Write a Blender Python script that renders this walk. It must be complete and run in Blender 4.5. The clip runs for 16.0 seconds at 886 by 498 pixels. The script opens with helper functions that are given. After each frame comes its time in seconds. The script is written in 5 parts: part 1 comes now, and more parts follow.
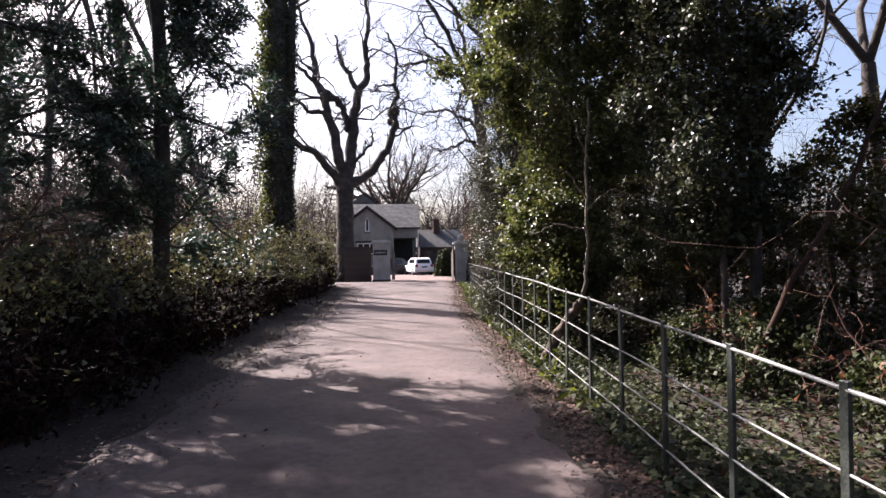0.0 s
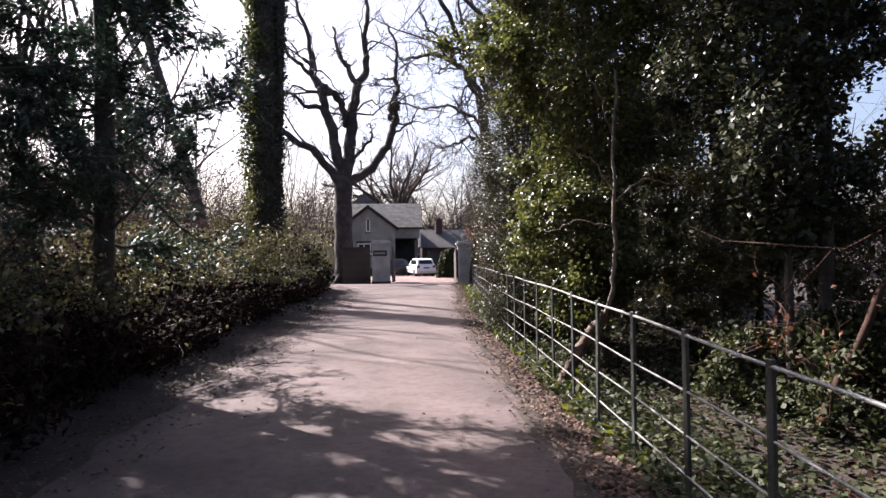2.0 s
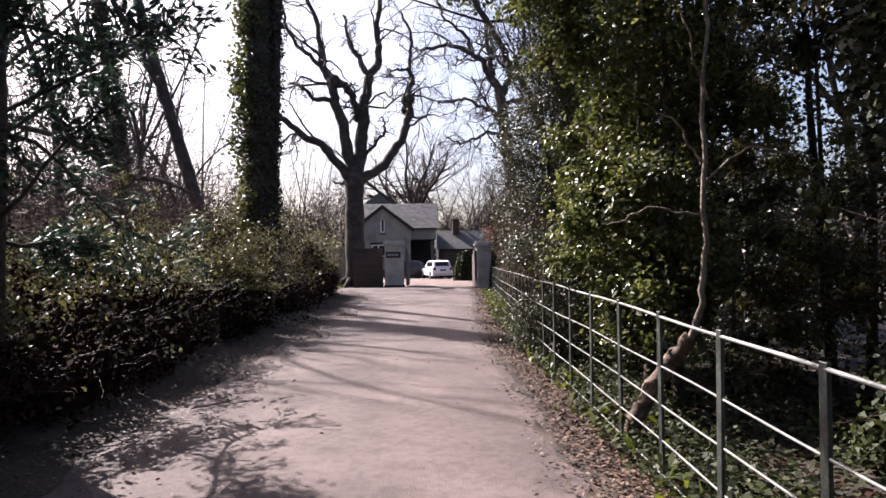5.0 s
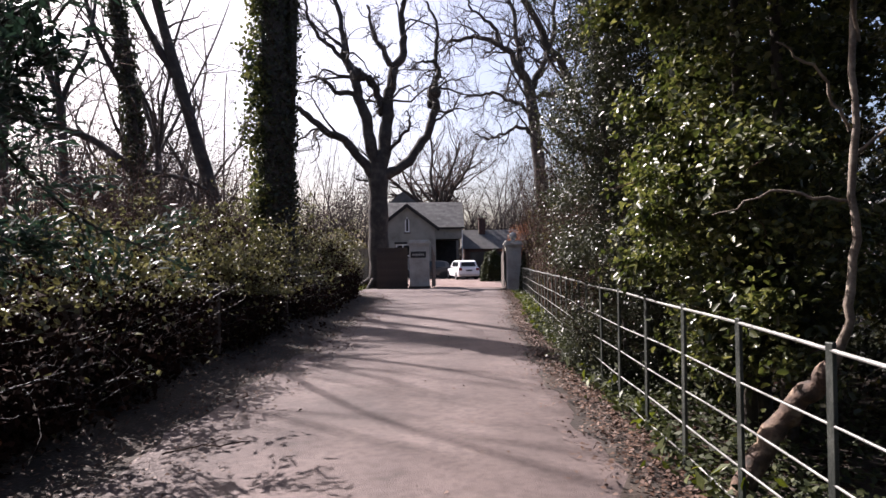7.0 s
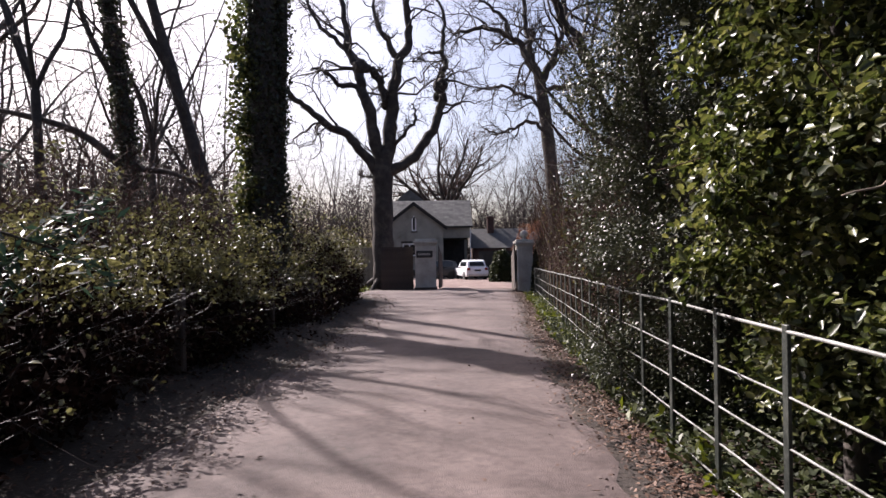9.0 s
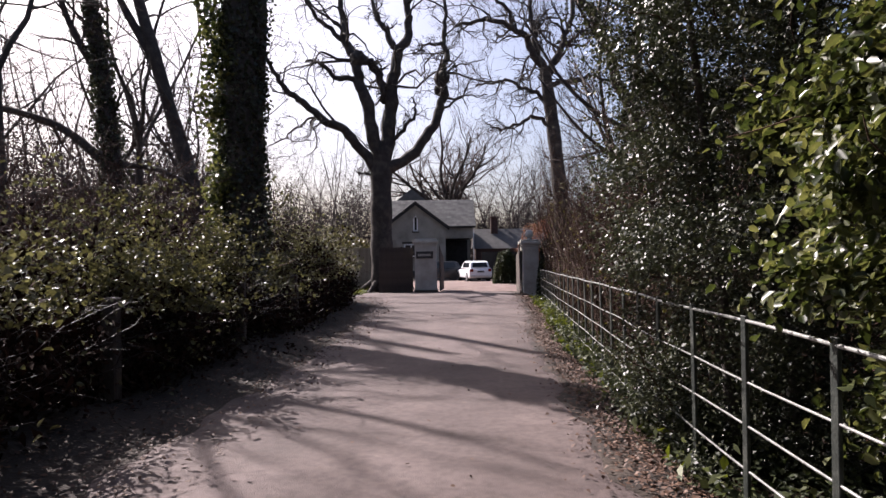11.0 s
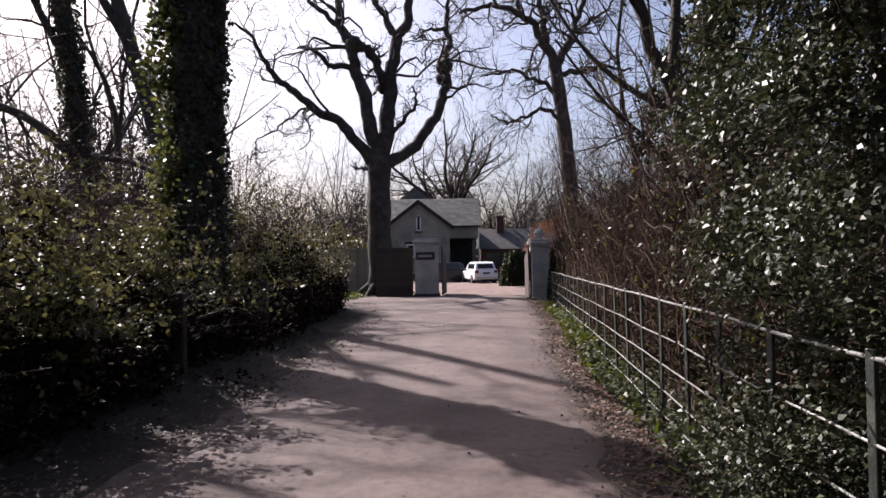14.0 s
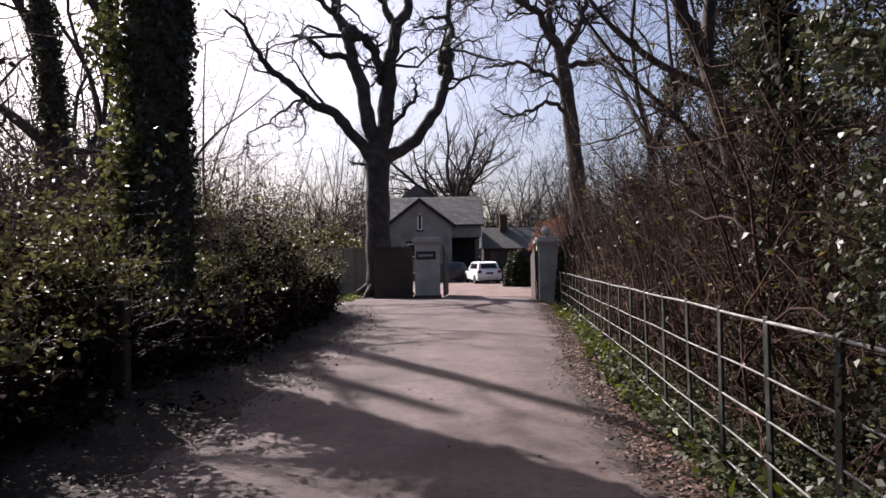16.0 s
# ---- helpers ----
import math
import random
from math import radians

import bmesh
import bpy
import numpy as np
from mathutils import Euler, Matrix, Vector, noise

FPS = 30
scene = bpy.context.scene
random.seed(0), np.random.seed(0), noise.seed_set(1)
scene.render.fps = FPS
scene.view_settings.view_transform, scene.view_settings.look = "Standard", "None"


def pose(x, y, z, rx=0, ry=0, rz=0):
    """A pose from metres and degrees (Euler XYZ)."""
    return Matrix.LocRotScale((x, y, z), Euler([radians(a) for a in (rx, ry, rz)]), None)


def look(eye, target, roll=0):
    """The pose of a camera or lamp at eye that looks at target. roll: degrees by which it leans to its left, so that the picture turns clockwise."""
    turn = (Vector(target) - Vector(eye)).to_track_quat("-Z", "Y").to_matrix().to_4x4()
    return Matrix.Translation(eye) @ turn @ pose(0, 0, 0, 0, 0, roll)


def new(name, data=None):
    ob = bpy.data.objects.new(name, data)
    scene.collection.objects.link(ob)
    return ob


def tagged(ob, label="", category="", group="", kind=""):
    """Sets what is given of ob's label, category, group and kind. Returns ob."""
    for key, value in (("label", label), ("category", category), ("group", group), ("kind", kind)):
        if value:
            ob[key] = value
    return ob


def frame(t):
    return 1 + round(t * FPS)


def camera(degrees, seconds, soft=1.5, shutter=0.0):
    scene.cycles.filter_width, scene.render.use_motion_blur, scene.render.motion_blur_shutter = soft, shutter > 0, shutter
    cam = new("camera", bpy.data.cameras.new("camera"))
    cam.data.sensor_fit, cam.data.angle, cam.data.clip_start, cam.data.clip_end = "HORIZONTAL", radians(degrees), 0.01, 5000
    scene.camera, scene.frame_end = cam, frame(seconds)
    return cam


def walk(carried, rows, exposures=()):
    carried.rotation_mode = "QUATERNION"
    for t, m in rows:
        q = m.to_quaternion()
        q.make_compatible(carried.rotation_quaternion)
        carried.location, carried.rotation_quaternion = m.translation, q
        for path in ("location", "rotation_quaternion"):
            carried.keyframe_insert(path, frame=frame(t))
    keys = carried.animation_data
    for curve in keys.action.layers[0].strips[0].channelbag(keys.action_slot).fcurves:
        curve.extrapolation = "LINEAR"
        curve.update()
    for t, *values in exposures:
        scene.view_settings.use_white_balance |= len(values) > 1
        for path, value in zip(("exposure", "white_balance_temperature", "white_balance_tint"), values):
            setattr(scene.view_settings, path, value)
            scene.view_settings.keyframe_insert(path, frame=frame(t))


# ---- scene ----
cam = camera(69.1, 16.0)
METRES, EYE, TILT, LEAN, TURN = 12.5, 1.6, 3.5, 0.0, -5.8
ROWS = [
    (0.0, 0.0, 0.0, 0.0, -0.05, -3.29, 0.83),
    (0.5, 0.0021, 0.0309, -0.0015, 0.03, -3.27, 0.81),
    (1.0, -0.001, 0.0675, -0.0029, 0.07, -3.39, 0.82),
    (1.5, 0.0031, 0.0975, -0.0057, 0.16, -3.36, 0.76),
    (2.0, 0.004, 0.1315, -0.0073, 0.23, -3.25, 0.86),
    (2.5, 0.0019, 0.1613, -0.0081, 0.29, -3.23, 0.89),
    (3.0, 0.0074, 0.1954, -0.0117, 0.38, -3.21, 0.88),
    (3.5, 0.009, 0.2315, -0.0151, 0.51, -3.25, 0.96),
    (4.0, 0.0091, 0.2624, -0.0177, 0.6, -3.17, 0.98),
    (6.5, -0.0142, 0.4197, -0.0246, 3.69, -3.02, 1.06),
    (7.0, -0.0172, 0.4505, -0.0278, 3.88, -3.05, 1.05),
    (7.5, -0.0215, 0.4808, -0.0295, 4.26, -2.99, 1.09),
    (8.0, -0.0242, 0.5106, -0.0297, 4.37, -3.07, 1.14),
    (8.5, -0.0202, 0.5396, -0.0324, 4.51, -2.98, 1.13),
    (9.0, -0.0221, 0.572, -0.0351, 4.6, -3.09, 1.18),
    (11.5, -0.0251, 0.7244, -0.0444, 4.96, -3.01, 1.17),
    (12.0, -0.0285, 0.7526, -0.0456, 5.01, -3.03, 1.2),
    (12.5, -0.0273, 0.7825, -0.0491, 5.16, -2.99, 1.26),
    (13.0, -0.0278, 0.8115, -0.0496, 5.22, -2.94, 1.25),
    (13.5, -0.0316, 0.8434, -0.0495, 5.32, -3.01, 1.25),
    (14.0, -0.0283, 0.8763, -0.0523, 5.41, -2.97, 1.27),
    (14.5, -0.0305, 0.9052, -0.0551, 5.48, -3.0, 1.33),
    (15.0, -0.0333, 0.9342, -0.0565, 5.53, -3.04, 1.31),
    (15.5, -0.0335, 0.9637, -0.0579, 5.61, -3.04, 1.27),
    (16.0, -0.0371, 0.9922, -0.0606, 5.61, -2.99, 1.3),
]
walk(cam, [(t, pose(0, 0, EYE, TILT, LEAN, TURN) @ pose(METRES * x, METRES * y, METRES * z, 90 + pitch, roll, yaw)) for t, x, y, z, yaw, pitch, roll in ROWS],
     exposures=[(t, s + 1.04, 6350, 19) for t, s in ((0, 0.85), (4, 0.77), (6.5, 0.5), (9, 0.3), (12.5, 0.19), (16, 0.1))])

# ---- light ----
SUN_AZ, SUN_EL = radians(44.0), radians(40.0)
sun_way = Vector((-math.sin(SUN_AZ) * math.cos(SUN_EL), math.cos(SUN_AZ) * math.cos(SUN_EL), math.sin(SUN_EL)))
world = bpy.data.worlds.new("sky")
scene.world = world
world.use_nodes = True
wt = world.node_tree
sky = wt.nodes.new("ShaderNodeTexSky")
sky.sky_type = "NISHITA"
sky.sun_disc = False
sky.sun_elevation, sky.sun_rotation = SUN_EL, -SUN_AZ
sky.air_density, sky.dust_density, sky.ozone_density = 0.85, 4.2, 1.4
wt.nodes["Background"].inputs["Strength"].default_value = 0.074
wt.links.new(sky.outputs["Color"], wt.nodes["Background"].inputs["Color"])
sun_data = bpy.data.lights.new("sun", "SUN")
sun_data.energy, sun_data.angle, sun_data.color = 5.0, radians(0.53), (1.0, 0.94, 0.88)
sun = new("sun", sun_data)
sun.matrix_world = look((0, 0, 30), Vector((0, 0, 30)) - sun_way)

# ---- building blocks ----
rng = np.random.default_rng(7)
LIGHTWARD = np.array(sun_way)


def unit(v):
    return v / np.maximum(np.linalg.norm(v, axis=-1, keepdims=True), 1e-9)


class Buf:
    """Gathers quads and becomes one mesh."""

    def __init__(self):
        self.v, self.f, self.n = [], [], 0

    def add(self, v, f):
        self.v.append(np.asarray(v, float).reshape(-1, 3))
        self.f.append(np.asarray(f, np.int64).reshape(-1, 4) + self.n)
        self.n += len(self.v[-1])

    def mesh(self, name, mat, smooth=True):
        v, f = np.concatenate(self.v), np.concatenate(self.f)
        me = bpy.data.meshes.new(name)
        me.vertices.add(len(v))
        me.vertices.foreach_set("co", v.astype(np.float32).ravel())
        me.loops.add(len(f) * 4)
        me.loops.foreach_set("vertex_index", f.astype(np.int32).ravel())
        me.polygons.add(len(f))
        me.polygons.foreach_set("loop_start", np.arange(0, len(f) * 4, 4, dtype=np.int32))
        me.polygons.foreach_set("use_smooth", np.full(len(f), smooth, dtype=bool))
        me.update(calc_edges=True)
        me.materials.append(mat)
        return me


def tubes(buf, P, R, sides):
    """Tapered tubes along n polylines P (n, s, 3) of radius R (n, s)."""
    n, s, _ = P.shape
    if n == 0:
        return
    T = unit(np.gradient(P, axis=1))
    mean = unit(P[:, -1] - P[:, 0])
    ref = np.where(np.abs(mean[:, 2:3]) > 0.8, np.array([[1.0, 0.1, 0]]), np.array([[0.05, 0.1, 1.0]]))[:, None, :]
    U = unit(np.cross(T, np.broadcast_to(ref, T.shape)))
    W = np.cross(T, U)
    a = np.linspace(0, 2 * np.pi, sides, endpoint=False)
    V = P[:, :, None] + R[:, :, None, None] * (np.cos(a)[:, None] * U[:, :, None] + np.sin(a)[:, None] * W[:, :, None])
    i, j, k = np.meshgrid(np.arange(n), np.arange(s - 1), np.arange(sides), indexing="ij")
    at = lambda jj, kk: (i * s + jj) * sides + kk % sides
    F = np.stack([at(j, k), at(j, k + 1), at(j + 1, k + 1), at(j + 1, k)], -1)
    buf.add(V, F)


def shoots(S, D, L, R, segs, wob, up, taper=0.3):
    """Wandering shoots from starts S along D, of length L and radius R."""
    S, d = np.asarray(S, float), unit(np.asarray(D, float))
    n = len(S)
    P = np.zeros((n, segs + 1, 3))
    P[:, 0] = S
    for k in range(segs):
        d = unit(d + rng.normal(0, wob, (n, 3)) + np.array([0, 0, up]))
        P[:, k + 1] = P[:, k] + d * (np.asarray(L) / segs)[:, None]
    return P, np.asarray(R)[:, None] * (1 - (1 - taper) * np.linspace(0, 1, segs + 1))


def sprout(P, R, each, lo, hi, angle, length, thick):
    """Starts of side shoots on the shoots P, R."""
    n, s, _ = P.shape
    who = np.repeat(np.arange(n), each)
    m = len(who)
    f = rng.uniform(lo, hi, m) * (s - 1)
    k = np.minimum(f.astype(int), s - 2)
    w = (f - k)[:, None]
    at = P[who, k] * (1 - w) + P[who, k + 1] * w
    t = unit(P[who, k + 1] - P[who, k])
    side = unit(np.cross(t, rng.normal(0, 1, (m, 3))))
    a = np.radians(rng.uniform(angle * 0.6, angle * 1.3, m))[:, None]
    span = np.linalg.norm(P[:, 1:] - P[:, :-1], axis=2).sum(1)[who]
    return at, np.cos(a) * t + np.sin(a) * side, span * length * rng.uniform(0.6, 1.3, m), np.maximum(R[who, k] * thick, 0.003)


def leaves(buf, at, size, wide=0.6, bias=(0, 0, 0.6), fold=0.17, along=None, oval=False):
    """One folded leaf at each place."""
    at = np.asarray(at, float)
    n = len(at)
    if n == 0:
        return
    nor = unit(rng.normal(0, 0.6, (n, 3)) + np.asarray(bias))
    a = rng.normal(0, 1, (n, 3)) if along is None else along + rng.normal(0, 0.35, (n, 3))
    a = unit(a - (a * nor).sum(1, keepdims=True) * nor)
    b = np.cross(nor, a)
    s = (np.asarray(size) * rng.uniform(0.65, 1.35, n))[:, None]
    if oval:
        h = b * s * wide * 0.5
        lift = nor * s * fold
        V = np.stack([at - a * s * 0.5, at - a * s * 0.22 + h + lift, at + a * s * 0.2 + h * 0.8 + lift, at + a * s * 0.5, at + a * s * 0.2 - h * 0.8 + lift, at - a * s * 0.22 - h + lift], 1)
        k = np.arange(n)[:, None] * 6
        buf.add(V, np.concatenate([k + (0, 1, 2, 3), k + (0, 3, 4, 5)]))
        return
    V = np.stack([at - a * s * 0.5, at - a * s * 0.12 + b * s * wide * 0.5 + nor * s * fold, at + a * s * 0.5, at - a * s * 0.12 - b * s * wide * 0.5 + nor * s * fold], 1)
    buf.add(V, np.arange(n * 4).reshape(n, 4))


def blob(n, centre, radii, fill=0.35, lumps=14, lump=0.35):
    """n places in a lumpy crown: clusters near the surface of an ellipsoid."""
    c = unit(rng.normal(0, 1, (lumps, 3))) * rng.uniform(fill, 1.0, (lumps, 1)) ** 0.6
    who = rng.integers(0, lumps, n)
    p = c[who] + rng.normal(0, lump, (n, 3)) * rng.uniform(0.4, 1, (n, 1))
    return np.asarray(centre) + p * np.asarray(radii)


STUFF = {"ivy_sprays", "twig_tangle", "cane_tangle", "branch_tangle", "foliage", "dead_foliage", "ivy", "crown", "slate_covering", "undergrowth", "tree_belt", "ivy_tuft", "stem_tangle", "needle_foliage"}


def thing(name, label, category, group="", kind="", at=(0, 0, 0)):
    ob = new(name)
    ob.location = at
    ob.empty_display_size = 0.2
    return tagged(ob, label, category, group, kind)


def part(name, src, mat, parent, label="", smooth=True):
    """One mesh under a thing; src is a Buf or a bmesh in world coordinates."""
    if isinstance(src, Buf):
        me = src.mesh(name, mat, smooth)
    else:
        me = bpy.data.meshes.new(name)
        src.to_mesh(me)
        src.free()
        me.materials.append(mat)
        if smooth:
            me.polygons.foreach_set("use_smooth", [True] * len(me.polygons))
    ob = new(name, me)
    if parent is not None:
        off = parent.location if parent.parent is None else parent.location + parent.parent.location
        me.transform(Matrix.Translation(-off))
        ob.parent = parent
    if name in STUFF:
        tagged(ob, kind="stuff")
    return tagged(ob, label)


def box(bm, x0, x1, y0, y1, z0, z1, bevel=0.0, m=None):
    got = bmesh.ops.create_cube(bm, size=1.0)["verts"]
    bmesh.ops.transform(bm, verts=got, matrix=Matrix.Translation(((x0 + x1) / 2, (y0 + y1) / 2, (z0 + z1) / 2)) @ Matrix.Diagonal((x1 - x0, y1 - y0, z1 - z0, 1)))
    if bevel:
        es = list({e for v in got for e in v.link_edges})
        r = bmesh.ops.bevel(bm, geom=es, offset=bevel, segments=1, affect="EDGES", profile=0.5)
        got = list({v for f in r["faces"] for v in f.verts} | {v for v in got if v.is_valid})
    if m is not None:
        bmesh.ops.transform(bm, verts=got, matrix=m)
    return bm


def slab(bm, poly, y0, y1, m=None):
    """A prism with the outline poly in x and z, from y0 to y1."""
    a = [bm.verts.new((x, y0, z)) for x, z in poly]
    b = [bm.verts.new((x, y1, z)) for x, z in poly]
    bm.faces.new(a)
    bm.faces.new(b[::-1])
    for k in range(len(poly)):
        bm.faces.new((a[k - 1], a[k], b[k], b[k - 1])[::-1])
    if m is not None:
        bmesh.ops.transform(bm, verts=a + b, matrix=m)
    return bm


def fix(bm):
    bmesh.ops.recalc_face_normals(bm, faces=bm.faces)
    return bm


# ---- materials ----
def material(name, colours, scale=4.0, rough=0.8, bump=0.3, metal=0.0, island=0.0, translucent=0.0, fine=40.0, spec=0.5, object_random=0.0):
    """Principled surface: colours mixed by coarse and fine noise, per-leaf change, bump."""
    mat = bpy.data.materials.new(name)
    mat.use_nodes = True
    nt = mat.node_tree
    N, Lk = nt.nodes, nt.links
    bs = N["Principled BSDF"]
    bs.inputs["Roughness"].default_value, bs.inputs["Metallic"].default_value = rough, metal
    bs.inputs["Specular IOR Level"].default_value = spec
    co = N.new("ShaderNodeTexCoord")
    big, small = N.new("ShaderNodeTexNoise"), N.new("ShaderNodeTexNoise")
    big.inputs["Scale"].default_value, small.inputs["Scale"].default_value = scale, fine
    big.inputs["Detail"].default_value, small.inputs["Detail"].default_value = 4, 3
    for n in (big, small):
        Lk.new(co.outputs["Object"], n.inputs["Vector"])
    mixn = N.new("ShaderNodeMath")
    mixn.operation = "MULTIPLY_ADD"
    Lk.new(small.outputs["Fac"], mixn.inputs[0])
    mixn.inputs[1].default_value = 0.45
    Lk.new(big.outputs["Fac"], mixn.inputs[2])
    fac = mixn.outputs[0]
    low, high = 0.5, 0.95
    if island or object_random:
        src = N.new("ShaderNodeNewGeometry").outputs["Random Per Island"] if island else N.new("ShaderNodeObjectInfo").outputs["Random"]
        amount = island or object_random
        k = N.new("ShaderNodeMath")
        k.operation = "MULTIPLY_ADD"
        Lk.new(src, k.inputs[0])
        k.inputs[1].default_value = amount
        Lk.new(fac, k.inputs[2])
        fac = k.outputs[0]
        high += amount
    ramp = N.new("ShaderNodeValToRGB")
    Lk.new(fac, ramp.inputs["Fac"])
    rg = N.new("ShaderNodeMapRange")
    Lk.new(fac, rg.inputs["Value"])
    rg.inputs["From Min"].default_value, rg.inputs["From Max"].default_value = low, high
    Lk.new(rg.outputs["Result"], ramp.inputs["Fac"])
    el = ramp.color_ramp.elements
    while len(el) < len(colours):
        el.new(0.5)
    for k, c in enumerate(colours):
        el[k].position = k / max(1, len(colours) - 1)
        el[k].color = (*c, 1)
    Lk.new(ramp.outputs["Color"], bs.inputs["Base Color"])
    if bump:
        bp = N.new("ShaderNodeBump")
        bp.inputs["Strength"].default_value, bp.inputs["Distance"].default_value = bump, 0.02
        Lk.new(small.outputs["Fac"], bp.inputs["Height"])
        Lk.new(bp.outputs["Normal"], bs.inputs["Normal"])
    if translucent:
        tr, mx = N.new("ShaderNodeBsdfTranslucent"), N.new("ShaderNodeMixShader")
        hs = N.new("ShaderNodeHueSaturation")
        hs.inputs["Value"].default_value = 1.6
        hs.inputs["Saturation"].default_value = 1.15
        Lk.new(ramp.outputs["Color"], hs.inputs["Color"])
        Lk.new(hs.outputs["Color"], tr.inputs["Color"])
        mx.inputs["Fac"].default_value = translucent
        Lk.new(bs.outputs["BSDF"], mx.inputs[1])
        Lk.new(tr.outputs["BSDF"], mx.inputs[2])
        Lk.new(mx.outputs["Shader"], N["Material Output"].inputs["Surface"])
    return mat


def road_material():
    """Worn tarmac: long wheel-worn streaks, patches, stains and grit."""
    mat = material("worn_tarmac", [(0.07, 0.0485, 0.0441), (0.1158, 0.0834, 0.0754), (0.1593, 0.119, 0.1094)], 0.7, 0.86, 0.5, fine=90)
    nt = mat.node_tree
    N, Lk = nt.nodes, nt.links
    co = N.new("ShaderNodeTexCoord")
    mp = N.new("ShaderNodeMapping")
    mp.inputs["Scale"].default_value = (1.6, 0.16, 1.0)
    Lk.new(co.outputs["Object"], mp.inputs["Vector"])
    streak, stain, grit, mottle = N.new("ShaderNodeTexNoise"), N.new("ShaderNodeTexNoise"), N.new("ShaderNodeTexVoronoi"), N.new("ShaderNodeTexNoise")
    mottle.inputs["Scale"].default_value, mottle.inputs["Detail"].default_value = 14, 5
    Lk.new(co.outputs["Object"], mottle.inputs["Vector"])
    streak.inputs["Scale"].default_value, streak.inputs["Detail"].default_value = 1.0, 3
    stain.inputs["Scale"].default_value, stain.inputs["Detail"].default_value = 1.7, 6
    grit.inputs["Scale"].default_value = 55
    Lk.new(mp.outputs["Vector"], streak.inputs["Vector"])
    Lk.new(co.outputs["Object"], stain.inputs["Vector"])
    Lk.new(co.outputs["Object"], grit.inputs["Vector"])
    base = nt.nodes["Principled BSDF"].inputs["Base Color"].links[0].from_socket
    for src, lo, hi, dark in ((streak.outputs["Fac"], 0.35, 0.7, (0.80, 0.79, 0.80)), (stain.outputs["Fac"], 0.55, 0.72, (0.70, 0.68, 0.68)), (mottle.outputs["Fac"], 0.42, 0.66, (0.72, 0.71, 0.71)), (grit.outputs["Distance"], 0.25, 0.05, (1.3, 1.27, 1.25))):
        rg, mx = N.new("ShaderNodeMapRange"), N.new("ShaderNodeMix")
        rg.inputs["From Min"].default_value, rg.inputs["From Max"].default_value = lo, hi
        Lk.new(src, rg.inputs["Value"])
        mx.data_type, mx.blend_type = "RGBA", "MULTIPLY"
        Lk.new(rg.outputs["Result"], mx.inputs["Factor"])
        Lk.new(base, mx.inputs["A"])
        mx.inputs["B"].default_value = (*dark, 1)
        base = mx.outputs["Result"]
    Lk.new(base, nt.nodes["Principled BSDF"].inputs["Base Color"])
    return mat


M_ROAD = road_material()
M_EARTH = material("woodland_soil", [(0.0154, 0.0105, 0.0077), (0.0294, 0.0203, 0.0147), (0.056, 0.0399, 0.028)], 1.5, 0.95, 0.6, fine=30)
M_LITTER = material("dead_leaves", [(0.0368, 0.0169, 0.0095), (0.084, 0.0411, 0.0236), (0.1575, 0.0869, 0.052)], 3, 0.7, 0.2, island=0.8)
M_BARK = material("dark_bark", [(0.022, 0.017, 0.014), (0.045, 0.036, 0.03), (0.085, 0.068, 0.055)], 3, 0.9, 0.9, fine=22)
M_TWIG = material("brown_twigs", [(0.036, 0.018, 0.013), (0.068, 0.036, 0.027), (0.12, 0.070, 0.054)], 2, 0.85, 0.2, island=0.6, spec=0.2)
M_GREYTWIG = material("dull_brown_twigs", [(0.018, 0.009, 0.006), (0.042, 0.022, 0.015), (0.095, 0.053, 0.036)], 2, 0.85, 0.2, island=0.6, spec=0.2)
M_IVY = material("ivy_leaf", [(0.012, 0.015, 0.008), (0.03, 0.036, 0.017), (0.10, 0.10, 0.055)], 2, 0.45, 0.0, island=0.8, translucent=0.15, spec=0.42)
M_CREEPER = material("ground_ivy_leaf", [(0.012, 0.017, 0.007), (0.03, 0.038, 0.014), (0.085, 0.09, 0.035)], 2, 0.6, 0.0, island=0.8, translucent=0.2, spec=0.25)
M_HEDGE = material("clipped_hedge_leaf", [(0.010, 0.014, 0.006), (0.022, 0.03, 0.010), (0.06, 0.065, 0.022)], 2, 0.62, 0.0, island=0.8, translucent=0.15, spec=0.3)
M_HOLLY = material("glossy_evergreen_leaf", [(0.012, 0.020, 0.006), (0.05, 0.06, 0.018), (0.19, 0.185, 0.07)], 2, 0.38, 0.0, island=0.8, translucent=0.3, spec=0.5)
M_BRAMBLE = material("bramble_leaf", [(0.034, 0.032, 0.014), (0.088, 0.084, 0.036), (0.22, 0.21, 0.10)], 1.2, 0.46, 0.0, island=0.8, translucent=0.22, spec=0.45)
M_YEW = material("conifer_needles", [(0.010, 0.022, 0.014), (0.022, 0.042, 0.028), (0.05, 0.08, 0.05)], 1.5, 0.5, 0.0, island=0.5, translucent=0.15)
M_FRESH = material("fresh_green_leaf", [(0.03, 0.038, 0.007), (0.06, 0.072, 0.014), (0.11, 0.12, 0.026)], 2, 0.5, 0.0, island=0.6, translucent=0.35)
M_OLIVE = material("olive_evergreen_leaf", [(0.022, 0.021, 0.007), (0.062, 0.056, 0.016), (0.15, 0.125, 0.04)], 1.5, 0.45, 0.0, island=0.8, translucent=0.3)
M_RUSSET = material("russet_leaf", [(0.08, 0.032, 0.018), (0.15, 0.066, 0.04), (0.22, 0.12, 0.07)], 1.5, 0.7, 0.0, island=0.7, translucent=0.25)
